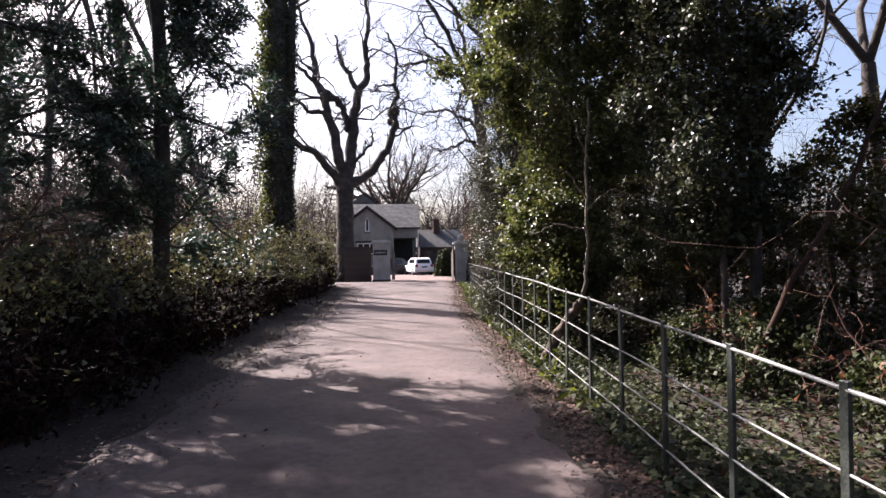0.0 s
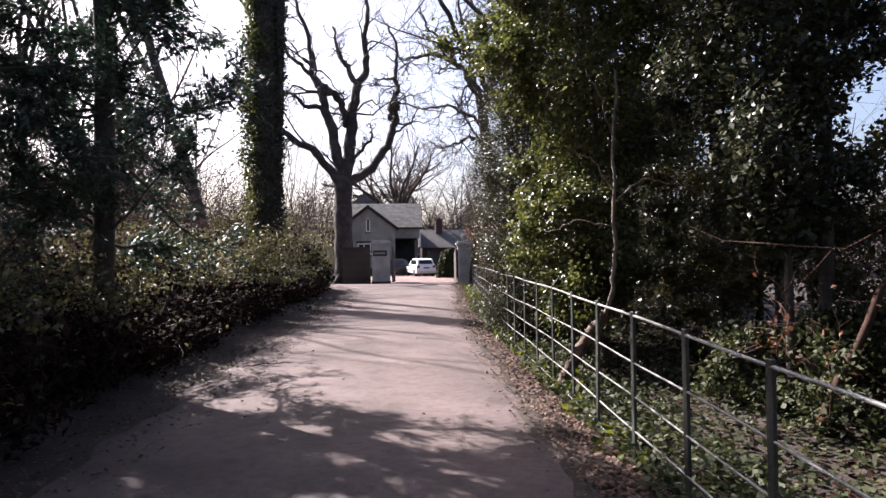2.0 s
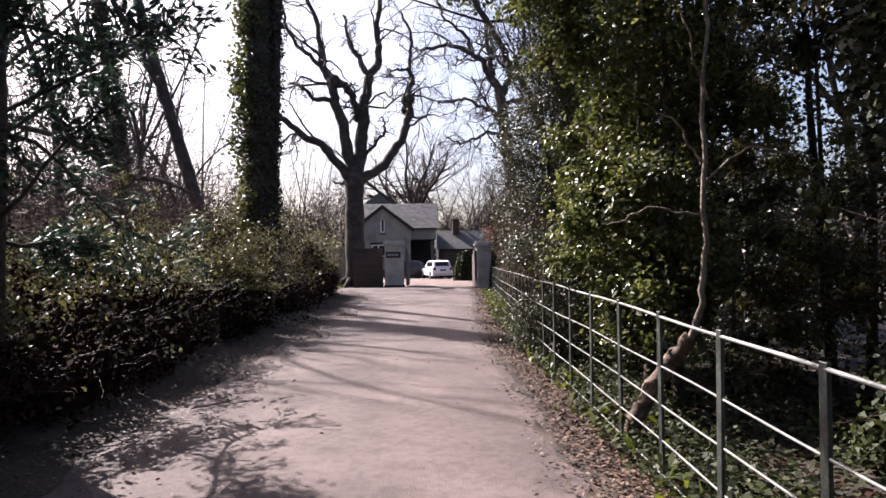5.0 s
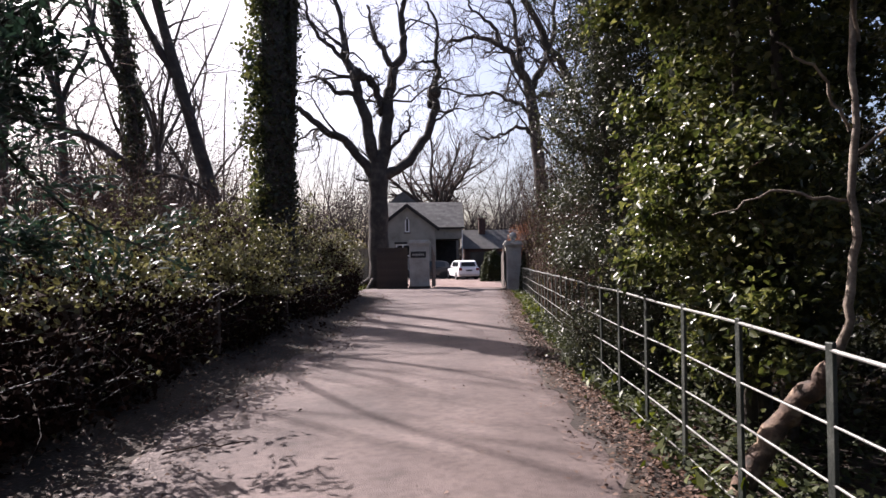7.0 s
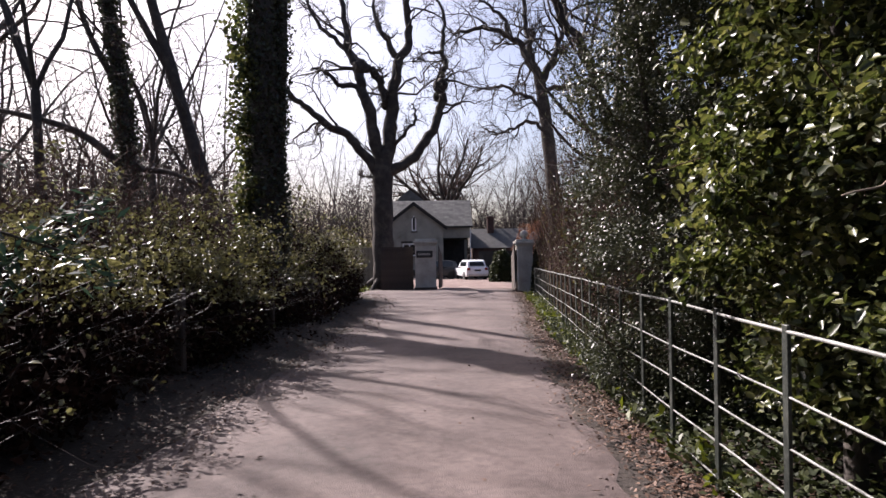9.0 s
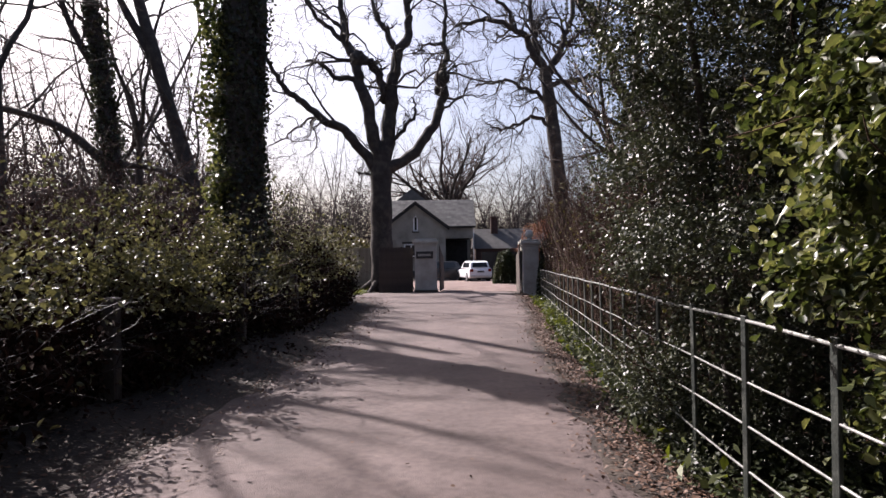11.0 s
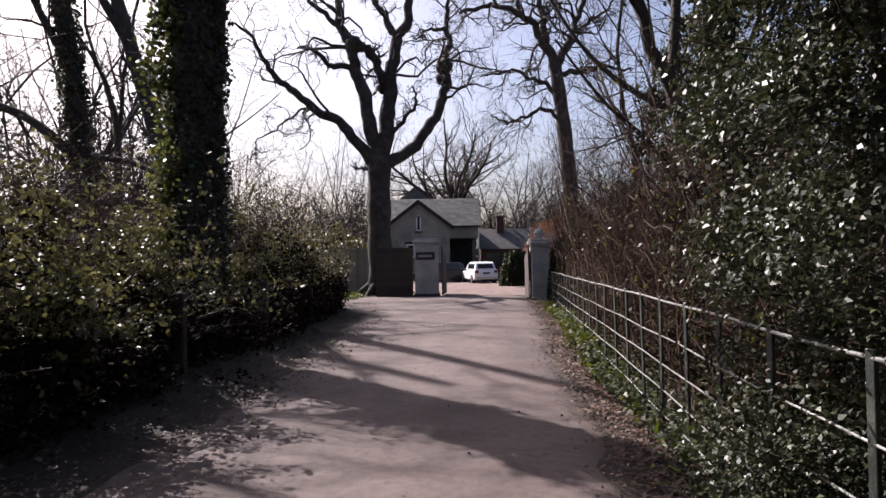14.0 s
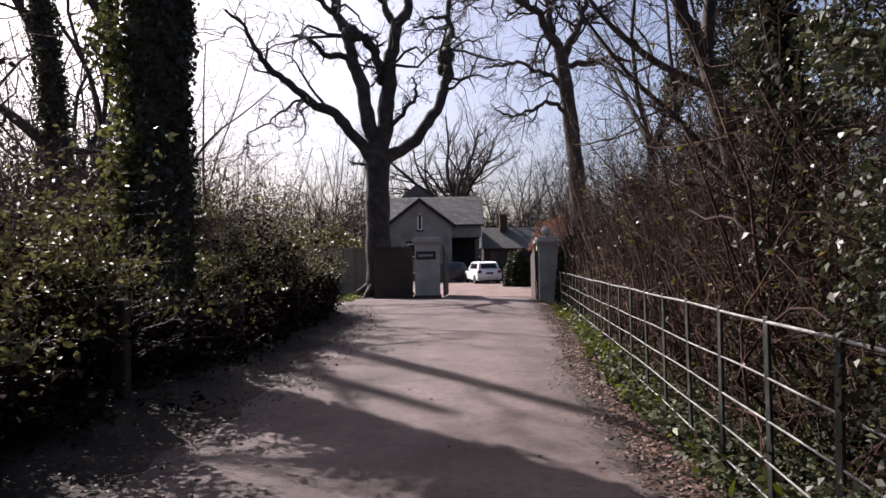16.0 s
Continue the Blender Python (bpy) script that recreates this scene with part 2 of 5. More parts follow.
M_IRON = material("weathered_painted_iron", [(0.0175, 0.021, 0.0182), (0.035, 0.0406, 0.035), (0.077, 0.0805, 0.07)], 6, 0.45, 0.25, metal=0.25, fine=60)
# rails: the posts' iron made paler to stand in for sun glints
M_RAIL = material("sun_glint_iron", [(0.1392, 0.1392, 0.1277), (0.2475, 0.2475, 0.2321), (0.3867, 0.3867, 0.3636)], 6, 0.4, 0.2, metal=0.2, fine=60)
# dead-leaf brown, darkened further to carry shade low down
M_DEAD_SHADE = material("shade_dark_dead_leaf", [(0.0104, 0.0046, 0.0026), (0.0234, 0.0104, 0.0065), (0.0488, 0.0234, 0.0156)], 2, 0.9, 0.0, island=0.6, spec=0.1)
M_CANE = material("dark_reddish_canes", [(0.0084, 0.0047, 0.0037), (0.0189, 0.0099, 0.0078), (0.042, 0.0242, 0.0184)], 2, 0.7, 0.1, island=0.6)
# black trim timber, also used where deep shade is put into the colour
M_BLACK = material("black_timber_and_shade", [(0.006, 0.005, 0.005), (0.012, 0.011, 0.010), (0.025, 0.022, 0.02)], 3, 0.8, 0.3)
M_RENDER = material("cream_render", [(0.1591, 0.1469, 0.1224), (0.2326, 0.2203, 0.1897), (0.2815, 0.2693, 0.2356)], 1.2, 0.9, 0.2, fine=50)
M_PIER = material("pale_painted_stone", [(0.28, 0.265, 0.23), (0.40, 0.385, 0.34), (0.50, 0.485, 0.44)], 2, 0.85, 0.25, fine=45)
M_SLATE = material("grey_slate", [(0.035, 0.034, 0.033), (0.078, 0.075, 0.072), (0.13, 0.127, 0.12)], 2, 0.7, 0.3, fine=30, island=0.5)
M_DARKWOOD = material("dark_stained_timber", [(0.025, 0.018, 0.014), (0.05, 0.036, 0.028), (0.08, 0.06, 0.045)], 3, 0.75, 0.4, fine=35)
M_PALEWOOD = material("weathered_fence_timber", [(0.156, 0.132, 0.096), (0.24, 0.21, 0.156), (0.312, 0.276, 0.216)], 3, 0.85, 0.4, fine=35, object_random=0.4)
M_WHITE = material("white_paint", [(0.72, 0.72, 0.70), (0.8, 0.8, 0.78)], 3, 0.5, 0.1)
M_CAR = material("white_car_paint", [(0.76, 0.77, 0.78), (0.82, 0.82, 0.83)], 2, 0.18, 0.0)
M_CARDARK = material("dark_grey_car_paint", [(0.03, 0.032, 0.035), (0.05, 0.052, 0.055)], 2, 0.2, 0.0)
M_TYRE = material("tyre_rubber", [(0.015, 0.015, 0.015), (0.03, 0.03, 0.03)], 8, 0.85, 0.3)
M_GLASS = material("dark_window_glass", [(0.012, 0.014, 0.016), (0.02, 0.022, 0.025)], 1, 0.06, 0.0)
M_ALLOY = material("alloy_metal", [(0.45, 0.45, 0.46), (0.6, 0.6, 0.6)], 6, 0.3, 0.1, metal=0.9)
M_LAMP = material("red_lamp_lens", [(0.16, 0.015, 0.012), (0.22, 0.02, 0.015)], 6, 0.2, 0.0)
M_PLAQUE = material("black_sign_paint", [(0.015, 0.014, 0.014), (0.03, 0.028, 0.027)], 6, 0.5, 0.1)
M_BRICK = material("old_red_brick", [(0.045, 0.0225, 0.0175), (0.08, 0.04, 0.03), (0.11, 0.06, 0.045)], 5, 0.9, 0.4, fine=30)
M_PALEBARK = material("pale_smooth_bark", [(0.08, 0.06, 0.045), (0.16, 0.125, 0.095), (0.27, 0.22, 0.17)], 5, 0.8, 0.3)
M_LOG = material("pale_debarked_wood", [(0.02, 0.013, 0.009), (0.085, 0.05, 0.032), (0.26, 0.185, 0.12)], 7, 0.8, 0.8, fine=18)
M_FARWOOD = material("far_winter_wood", [(0.035, 0.0252, 0.0224), (0.063, 0.0455, 0.0392), (0.098, 0.0735, 0.063)], 0.5, 0.9, 0.0, island=0.6)


# ---- ground and road ----
def road_left(y):
    return np.interp(y, [-20, 5, 10, 15, 18, 22, 29, 33, 36, 38], [-2.35, -2.35, -2.1, -1.8, -1.5, -1.3, -1.4, -2.2, -3.2, -3.4])


def road_right(y):
    return np.interp(y, [-20, 4, 7.5, 11, 15, 18, 21, 25, 28, 33, 36, 38], [1.4, 1.5, 1.67, 1.9, 2.05, 2.3, 2.5, 3.1, 3.4, 3.9, 4.25, 4.3])


def fence_x(y):
    return np.interp(y, [-10, 5.75, 9, 12.8, 14.7, 17, 21, 27, 31.6, 36], [1.35, 2.2, 2.38, 2.54, 2.68, 2.98, 3.42, 4.05, 4.6, 5.1])


def step(a, b, x):
    t = np.clip((x - a) / (b - a), 0, 1)
    return t * t * (3 - 2 * t)


def level(x, y):
    """Height of the ground: flat road, falling a little beyond the gate, verge lower on the fence side."""
    x, y = np.asarray(x, float), np.asarray(y, float)
    z = -0.02 * np.clip(y - 30, 0, 30)
    near = 1 - step(38, 44, y)
    z = z - 0.24 * step(0.1, 0.9, x - road_right(y)) * near
    z = z + 0.16 * step(0.1, 1.2, road_left(y) - x) * near
    off = np.maximum(np.maximum(x - road_right(y), road_left(y) - x), 0)
    z = z + np.minimum(off, 1.5) / 1.5 * 0.05 * (np.sin(x * 1.9 + 0.6 * y) + np.sin(y * 1.3 - x * 0.7))
    return z


def sheet(xs, ys, z):
    X, Y = np.meshgrid(xs, ys, indexing="ij")
    V = np.stack([X, Y, z(X, Y)], -1)
    nx, ny = X.shape
    i, j = np.meshgrid(np.arange(nx - 1), np.arange(ny - 1), indexing="ij")
    b = Buf()
    b.add(V, np.stack([i * ny + j, (i + 1) * ny + j, (i + 1) * ny + j + 1, i * ny + j + 1], -1))
    return b


far = [14, 20, 30, 50, 90, 160, 300, 700, 1500]
xs = np.concatenate([-np.array(far[::-1]), np.arange(-10, 10.01, 0.2), far])
ys = np.concatenate([-np.array(far[::-1]) - 4, np.arange(-15, 62, 0.3), [66, 72, 80, 100, 150, 300, 700, 1600]])
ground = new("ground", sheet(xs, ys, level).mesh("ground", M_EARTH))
tagged(ground, "dark bare woodland soil beside a lane", "ground", kind="structure")


def road_mesh(y0, y1):
    ys = np.arange(y0, y1, 0.2)
    w = np.linspace(0, 1, 25)
    ragged = 0.07 * (np.sin(ys * 3.1) + np.sin(ys * 7.3 + 1) * 0.6)
    left = np.where(ys < 38.2, road_left(ys), np.interp(ys, [38.2, 40, 62], [0.7, -1.0, -1.5])) + ragged
    right = np.where(ys < 38.2, road_right(ys), np.interp(ys, [38.2, 41, 62], [4.4, 8, 9])) + ragged[::-1]
    X = left[:, None] + (right - left)[:, None] * w
    Y = np.repeat(ys[:, None], 25, 1)
    Z = level(X, Y) * 0 - 0.02 * np.clip(Y - 30, 0, 30) + 0.012 + 0.03 * (1 - (2 * w - 1) ** 2)[None]
    Z[:, 0] -= 0.03
    Z[:, -1] -= 0.05
    b = Buf()
    i, j = np.meshgrid(np.arange(len(ys) - 1), np.arange(24), indexing="ij")
    b.add(np.stack([X, Y, Z], -1), np.stack([i * 25 + j, i * 25 + j + 1, (i + 1) * 25 + j + 1, (i + 1) * 25 + j], -1))
    return b


M_GRAVEL = material("reddish_gravel", [(0.0892, 0.0536, 0.0446), (0.1487, 0.0982, 0.0833), (0.2023, 0.1487, 0.1309)], 1.5, 0.95, 0.8, fine=45)
yard = new("driveway", road_mesh(38.3, 62).mesh("driveway", M_GRAVEL))
tagged(yard, "reddish gravel forecourt behind a gateway", "driveway", kind="structure")
road = new("road", road_mesh(-15, 38.31).mesh("road", M_ROAD))
tagged(road, "worn pinkish grey tarmac lane with dusty edges", "road", kind="structure")

# ---- estate fence ----
def estate_fence():
    f = thing("estate_fence", "weathered grey-green iron estate fence with five rails", "fence", at=(2.2, 6, -0.2))
    ys = np.concatenate([np.arange(0.59, 9.6, 1.02), np.arange(9.77, 36, 0.985)])
    top = lambda y: np.interp(y, [0, 3.65, 5.7, 10.6, 12.8, 15, 31.6, 36], [0.93, 0.99, 1.045, 1.13, 1.15, 1.14, 0.95, 0.88])
    for y in ys:
        x, z = float(fence_x(y)), float(top(y))
        lean = rng.normal(0, 0.008)
        bm = bmesh.new()
        box(bm, -0.012, 0.012, -0.028, 0.028, float(level(x, y)) - 0.3 - z, 0.035, 0.004, Matrix.Translation((x, y, z)) @ pose(0, 0, 0, 0, math.degrees(lean), 4))
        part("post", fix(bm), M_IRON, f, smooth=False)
    yy = np.arange(-4, 35.6, 0.55)
    for drop, r in ((0, 0.0115), (0.375, 0.0078), (0.66, 0.0078), (0.935, 0.0078), (1.185, 0.0078)):
        b = Buf()
        sag = 0.006 * np.sin(yy * 2.1 + drop * 9)
        P = np.stack([fence_x(yy), yy, top(yy) - drop + sag], -1)[None]
        tubes(b, P, np.full((1, len(yy)), r), 8)
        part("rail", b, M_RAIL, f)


estate_fence()


# ---- trees ----
def spread(tree, P, R, plan, bark, twig, name="twig_tangle"):
    """Side shoots in stages. plan: (each, lo, hi, angle, length, thick, segs, wob, up, sides)."""
    bufs = [Buf(), Buf()]
    for k, (each, lo, hi, angle, length, thick, segs, wob, up, sides) in enumerate(plan):
        S, D, L, Q = sprout(P, R, each, lo, hi, angle, length, thick)
        P, R = shoots(S, D, L, Q, segs, wob, up)
        tubes(bufs[0 if k == 0 and len(plan) > 1 else 1], P, R, sides)
    if bufs[0].n:
        part("branch_tangle", bufs[0], bark, tree)
    part(name, bufs[1], twig, tree)
    return P, R


def smooth_path(pts, n):
    pts = np.asarray(pts, float)
    t = np.linspace(0, len(pts) - 1, n)
    k = np.clip(t.astype(int), 0, len(pts) - 2)
    w = (t - k)[:, None]
    p0, p1, p2, p3 = pts[np.maximum(k - 1, 0)], pts[k], pts[k + 1], pts[np.minimum(k + 2, len(pts) - 1)]
    return 0.5 * (2 * p1 + (p2 - p0) * w + (2 * p0 - 5 * p1 + 4 * p2 - p3) * w ** 2 + (3 * p1 - p0 - 3 * p2 + p3) * w ** 3)


def limb(tree, pts, r0, r1, sides=10, name="limb", mat=None, n=None, knobs=0.06, gnarl=0.0):
    P = smooth_path(pts, n or len(pts) * 5)
    if gnarl:
        f = np.arange(len(P))[:, None]
        P[1:] += gnarl * (np.sin(f * (1.1, 1.3, 0.9) + r0 * 70) + 0.7 * np.sin(f * (2.3, 1.9, 2.6) + r0 * 31))[1:]
    R = np.linspace(r0, r1, len(P)) * (1 + knobs * np.sin(np.arange(len(P)) * 1.7 + r0 * 40))
    b = Buf()
    tubes(b, P[None], R[None], sides)
    part(name, b, mat or M_BARK, tree)
    return P[None], R[None]


def oak():
    x, y = -2.0, 41.0
    t = thing("oak_tree", "tall bare oak with dark bark and twisting limbs", "tree", at=(x, y, -0.25))
    q = lambda *p: [(x + a, y + c, z) for a, z, c in p]
    limb(t, [(x, y, -0.5), (x, y, -0.15), (x, y, 0.5), (x - 0.02, y, 2.5), (x, y, 4.8), (x + 0.05, y, 6.8)], 0.60, 0.52, 14, "trunk", n=24)
    b = Buf()
    a = np.linspace(0, 6.28, 7)[:-1]
    S = np.stack([x + 0.35 * np.cos(a), y + 0.35 * np.sin(a), np.full(6, 0.35)], -1)
    tubes(b, *shoots(S, np.stack([np.cos(a), np.sin(a), np.full(6, -0.75)], -1), np.full(6, 0.9), np.full(6, 0.2), 4, 0.05, 0.0, 0.5), 8)
    part("root_flare", b, M_BARK, t)
    limbs = [
        limb(t, q((-0.3, 5.9, 0), (-1.5, 7.6, -0.4), (-2.6, 8.2, -0.8), (-3.7, 9.1, -1.0), (-4.7, 10.0, -1.2), (-5.3, 11.2, -1.3), (-6.1, 12.1, -1.5)), 0.27, 0.05, gnarl=0.05),
        limb(t, q((-0.15, 6.2, 0), (-0.5, 8.6, -0.2), (-1.0, 10.3, -0.3), (-1.2, 11.3, -0.3), (-1.75, 12.6, 0), (-1.9, 14.4, 0.2), (-2.6, 16.6, 0.5), (-3.2, 18.6, 0.6)), 0.36, 0.06, gnarl=0.05),
        limb(t, q((0.15, 6.3, 0), (0.45, 8.2, 0.1), (0.6, 10.0, 0.2), (0.9, 11.7, 0.3), (1.5, 12.9, 0.3), (1.4, 14.4, 0.3), (1.6, 16.8, 0.2), (1.2, 19.0, 0)), 0.42, 0.07, gnarl=0.05),
        limb(t, q((0.35, 5.9, 0), (1.8, 6.9, 0.3), (2.8, 8.5, 0.5), (3.25, 9.9, 0.6), (3.1, 10.7, 0.6), (3.4, 11.7, 0.6), (3.25, 12.8, 0.7), (3.4, 14.2, 0.8), (2.8, 16.0, 1)), 0.30, 0.06, gnarl=0.05),
        limb(t, q((-1.1, 10.4, -0.3), (-2.1, 10.4, -0.6), (-2.9, 11.1, -0.8), (-3.5, 11.1, -0.9)), 0.16, 0.05, gnarl=0.05),
        limb(t, q((-0.95, 11.4, -0.3), (-0.3, 11.1, -0.1), (0.05, 10.4, 0.1), (0.25, 9.3, 0.1)), 0.23, 0.20, gnarl=0.05),
        limb(t, q((0.9, 11.9, 0.2), (0.3, 13.0, 0.3), (-0.2, 14.0, 0.4), (-0.5, 15.6, 0.6)), 0.20, 0.06, gnarl=0.05),
        limb(t, q((0.5, 7.2, 0), (1.3, 8.0, -0.3), (1.8, 8.7, -0.4), (1.65, 9.4, -0.5)), 0.12, 0.04, 8, gnarl=0.05),
        limb(t, q((3.35, 12.4, 0.6), (2.5, 12.3, 0.4), (1.7, 11.8, 0.3)), 0.10, 0.04, 8, gnarl=0.05),
        limb(t, q((-3.0, 8.5, -0.8), (-3.6, 8.1, -1.0), (-4.3, 7.5, -1.2), (-5.3, 6.7, -1.5), (-5.2, 5.7, -1.6)), 0.07, 0.02, 6, gnarl=0.05),
        limb(t, q((-1.75, 12.4, 0), (-2.9, 13.4, 0.1), (-3.7, 14.6, 0.2), (-4.0, 16.4, 0.2)), 0.14, 0.05, 8, gnarl=0.05),
        limb(t, q((-0.3, 5.6, 0), (-1.2, 5.75, -0.2)), 0.07, 0.03, 6, "stub"),
    ]
    for at, r in (((-1.05, 11.4, -0.3), 0.42), ((3.15, 10.6, 0.6), 0.40), ((3.05, 10.0, 0.6), 0.3)):
        bm = bmesh.new()
        bmesh.ops.create_icosphere(bm, subdivisions=3, radius=r)
        for v in bm.verts:
            v.co *= 1 + 0.25 * noise.noise(v.co * 5)
            v.co += Vector((x + at[0], y + at[2], at[1]))
        part("burr", bm, M_BARK, t)
    b1, b2 = Buf(), Buf()
    for P, R in limbs:
        S, D, L, Q = sprout(P, R, 13, 0.25, 1.0, 60, 0.3, 0.34)
        P1, R1 = shoots(S, D, L, np.clip(Q, 0.025, 0.075), 9, 0.42, 0.03)
        tubes(b1, P1, R1, 6)
        S, D, L, Q = sprout(P1, R1, 6, 0.2, 1.0, 50, 0.45, 0.5)
        P2, R2 = shoots(S, D, L, np.maximum(Q, 0.012), 6, 0.42, 0.02)
        tubes(b2, P2, R2, 4)
        S, D, L, Q = sprout(P2, R2, 4, 0.2, 1.0, 45, 0.5, 0.6)
        P3, R3 = shoots(S, D, L, Q * 0 + 0.008, 3, 0.35, 0.02)
        tubes(b2, P3, R3, 3)
    part("branch_tangle", b1, M_BARK, t)
    part("twig_tangle", b2, M_BARK, t)
    b = Buf()
    leaves(b, np.array([x + 3.2, y + 0.4, 11.0]) + rng.normal(0, (0.45, 0.4, 0.9), (700, 3)), 0.09)
    part("ivy_tuft", b, M_IVY, t, "ivy tuft round a limb")


oak()


def ivy_clad(buf, P, R, n, size, thick=0.25, lo=0.0, hi=1.0):
    """Leaves all round a trunk given by P (s, 3) and R (s)."""
    s = len(P)
    f = rng.uniform(lo, hi, n) * (s - 1)
    k = np.minimum(f.astype(int), s - 2)
    w = (f - k)[:, None]
    a = rng.uniform(0, 2 * np.pi, n)
    out = np.stack([np.cos(a), np.sin(a), np.zeros(n)], -1)
    lumpy = 0.5 + 0.5 * np.sin(a * 2 + f * 0.9) * np.cos(f * 1.7 + a)
    rr = (R[k] * (1 - w[:, 0]) + R[k + 1] * w[:, 0]) + thick * rng.uniform(0, 1, n) ** 1.5 * (0.35 + lumpy)
    leaves(buf, P[k] * (1 - w) + P[k + 1] * w + out * rr[:, None], size, 0.85, (0, 0, 0.1), 0.1)
    return out


def ivy_trunk_tree():
    x, y = -3.1, 21.4
    t = thing("ivy_covered_tree", "tall straight tree trunk thickly covered in ivy", "tree", at=(x, y, 0.1))
    P, R = limb(t, [(x, y, -0.2), (x + 0.02, y, 3), (x - 0.04, y, 7), (x - 0.02, y + 0.1, 12), (x, y + 0.2, 18)], 0.40, 0.24, 14, "trunk", n=30)
    P2, R2 = limb(t, [(x + 0.22, y + 0.1, 4.5), (x + 0.34, y, 7), (x + 0.45, y, 10), (x + 0.7, y, 17)], 0.17, 0.1, 10, n=20)
    b = Buf()
    ivy_clad(b, P[0], R[0], 13000, 0.078, 0.12, 0.0, 0.9)
    ivy_clad(b, P2[0], R2[0], 2200, 0.08, 0.14)
    part("ivy", b, M_IVY, t, "dense dark green ivy leaves")
    # leafy sprays standing off on the sunny side, sunlight put into a brighter leaf colour
    b = Buf()
    m = 210
    z = rng.uniform(0.9, 13.5, m)
    a = np.radians(rng.normal(178, 40, m))
    far_off = 0.44 + 0.42 * rng.uniform(0, 1, m) ** 1.6 * (1.15 - 0.05 * z) * (0.6 + 0.5 * np.sin(z * 1.7) ** 2)
    c = np.stack([x + far_off * np.cos(a), y + far_off * np.sin(a), z], -1)
    n = 46
    leaves(b, np.repeat(c, n, 0) + rng.normal(0, 0.1, (m * n, 3)) * (1, 1, 1.5), 0.085, 0.85, LIGHTWARD * 0.4, 0.1, oval=True)
    part("ivy_sprays", b, M_HOLLY, t, "ivy sprays in a brighter yellow-green leaf for sunlight")
    S, D, L, Q = sprout(P, R, 46, 0.08, 1.0, 75, 0.07, 0.08)
    S2, D2, L2, Q2 = shoots(S, D, L, Q * 0 + 0.012, 5, 0.25, 0.05) + (0, 0)
    b = Buf()
    tubes(b, S2, D2, 4)
    part("twig_tangle", b, M_TWIG, t)
    S, D, L, Q = sprout(P, R, 16, 0.5, 1.0, 60, 0.22, 0.25)
    P3, R3 = shoots(S, D, L, np.minimum(Q, 0.06), 7, 0.2, 0.06)
    b = Buf()
    tubes(b, P3, R3, 6)
    part("branch_tangle", b, M_BARK, t)
    b = Buf()
    leaves(b, blob(9000, (x, y, 14.5), (2.6, 2.6, 3.5), 0.3, 30, 0.25), 0.1)
    part("crown", b, M_IVY, t)


ivy_trunk_tree()


def bare_tree(x, y, h, r, lean=(0, 0), fork=0.45, label="bare winter tree with grey-brown branches", spreadr=0.5, ivy=0, stems=4, seed_twigs=(6, 5, 4), group=""):
    z0 = float(level(x, y))
    t = thing("bare_tree", label, "tree", group, at=(x, y, z0))
    top = (x + lean[0] * fork, y + lean[1] * fork, h * fork)
    P, R = limb(t, [(x, y, z0 - 0.2), (x + lean[0] * fork * 0.4, y + lean[1] * fork * 0.4, h * fork * 0.45), top], r, r * 0.75, 10, "trunk", n=14)
    a = rng.uniform(0, 6.28) + np.arange(stems) * 6.283 / stems
    D = np.stack([spreadr * np.cos(a) + lean[0] / h, spreadr * np.sin(a) + lean[1] / h, np.ones(stems)], -1)
    P1, R1 = shoots(np.repeat([top], stems, 0), D, h * (1 - fork) * rng.uniform(0.85, 1.15, stems), np.full(stems, r * 0.5), 9, 0.13, 0.02, 0.25)
    for q in range(stems):
        b = Buf()
        tubes(b, P1[q:q + 1], R1[q:q + 1], 8)
        part("limb", b, M_BARK, t)
    k = seed_twigs
    spread(t, P1, R1, [(k[0], 0.1, 1, 50, 0.45, 0.5, 6, 0.2, 0.04, 5), (k[1], 0.15, 1, 45, 0.45, 0.5, 4, 0.25, 0.03, 4), (k[2], 0.15, 1, 40, 0.5, 0.5, 3, 0.25, 0.03, 3)], M_BARK, M_TWIG)
    if ivy:
        b = Buf()
        ivy_clad(b, P[0], R[0], ivy, 0.075, 0.2)
        part("ivy", b, M_IVY, t)
    return t


# wood beyond the bank
w = thing("ivy_covered_tree", "ivy-clad tree with a spreading low branch", "tree", at=(-11.4, 33.3, 0))
P, R = limb(w, [(-11.4, 33.3, -0.2), (-11.5, 33.3, 4), (-11.9, 33.3, 8.5), (-12.6, 33.3, 13), (-13.2, 33.3, 17)], 0.42, 0.12, 10, "trunk", n=24)
b = Buf()
ivy_clad(b, P[0], R[0], 6000, 0.14, 0.3, 0, 0.75)
part("ivy", b, M_IVY, w)
L1 = limb(w, [(-11.6, 33.3, 5.0), (-13.4, 33, 6.6), (-16, 32.6, 7.4), (-19, 32.2, 7.8)], 0.2, 0.06)
L2 = limb(w, [(-11.4, 33.3, 5.2), (-9.9, 33.2, 5.0), (-8.6, 33, 4.4)], 0.14, 0.06)
L3 = limb(w, [(-11.9, 33.3, 8.3), (-13.2, 33.1, 11), (-14.2, 33, 15)], 0.16, 0.06)
b = Buf()
for P, R in (L1, L2, L3):
    S, D, L, Q = sprout(P, R, 9, 0.2, 1, 50, 0.35, 0.4)
    P1, R1 = shoots(S, D, L, Q, 6, 0.2, 0.05)
    tubes(b, P1, R1, 5)
    S, D, L, Q = sprout(P1, R1, 7, 0.2, 1, 45, 0.5, 0.5)
    tubes(b, *shoots(S, D, L, Q, 4, 0.2, 0.03), 3)
part("twig_tangle", b, M_BARK, w)

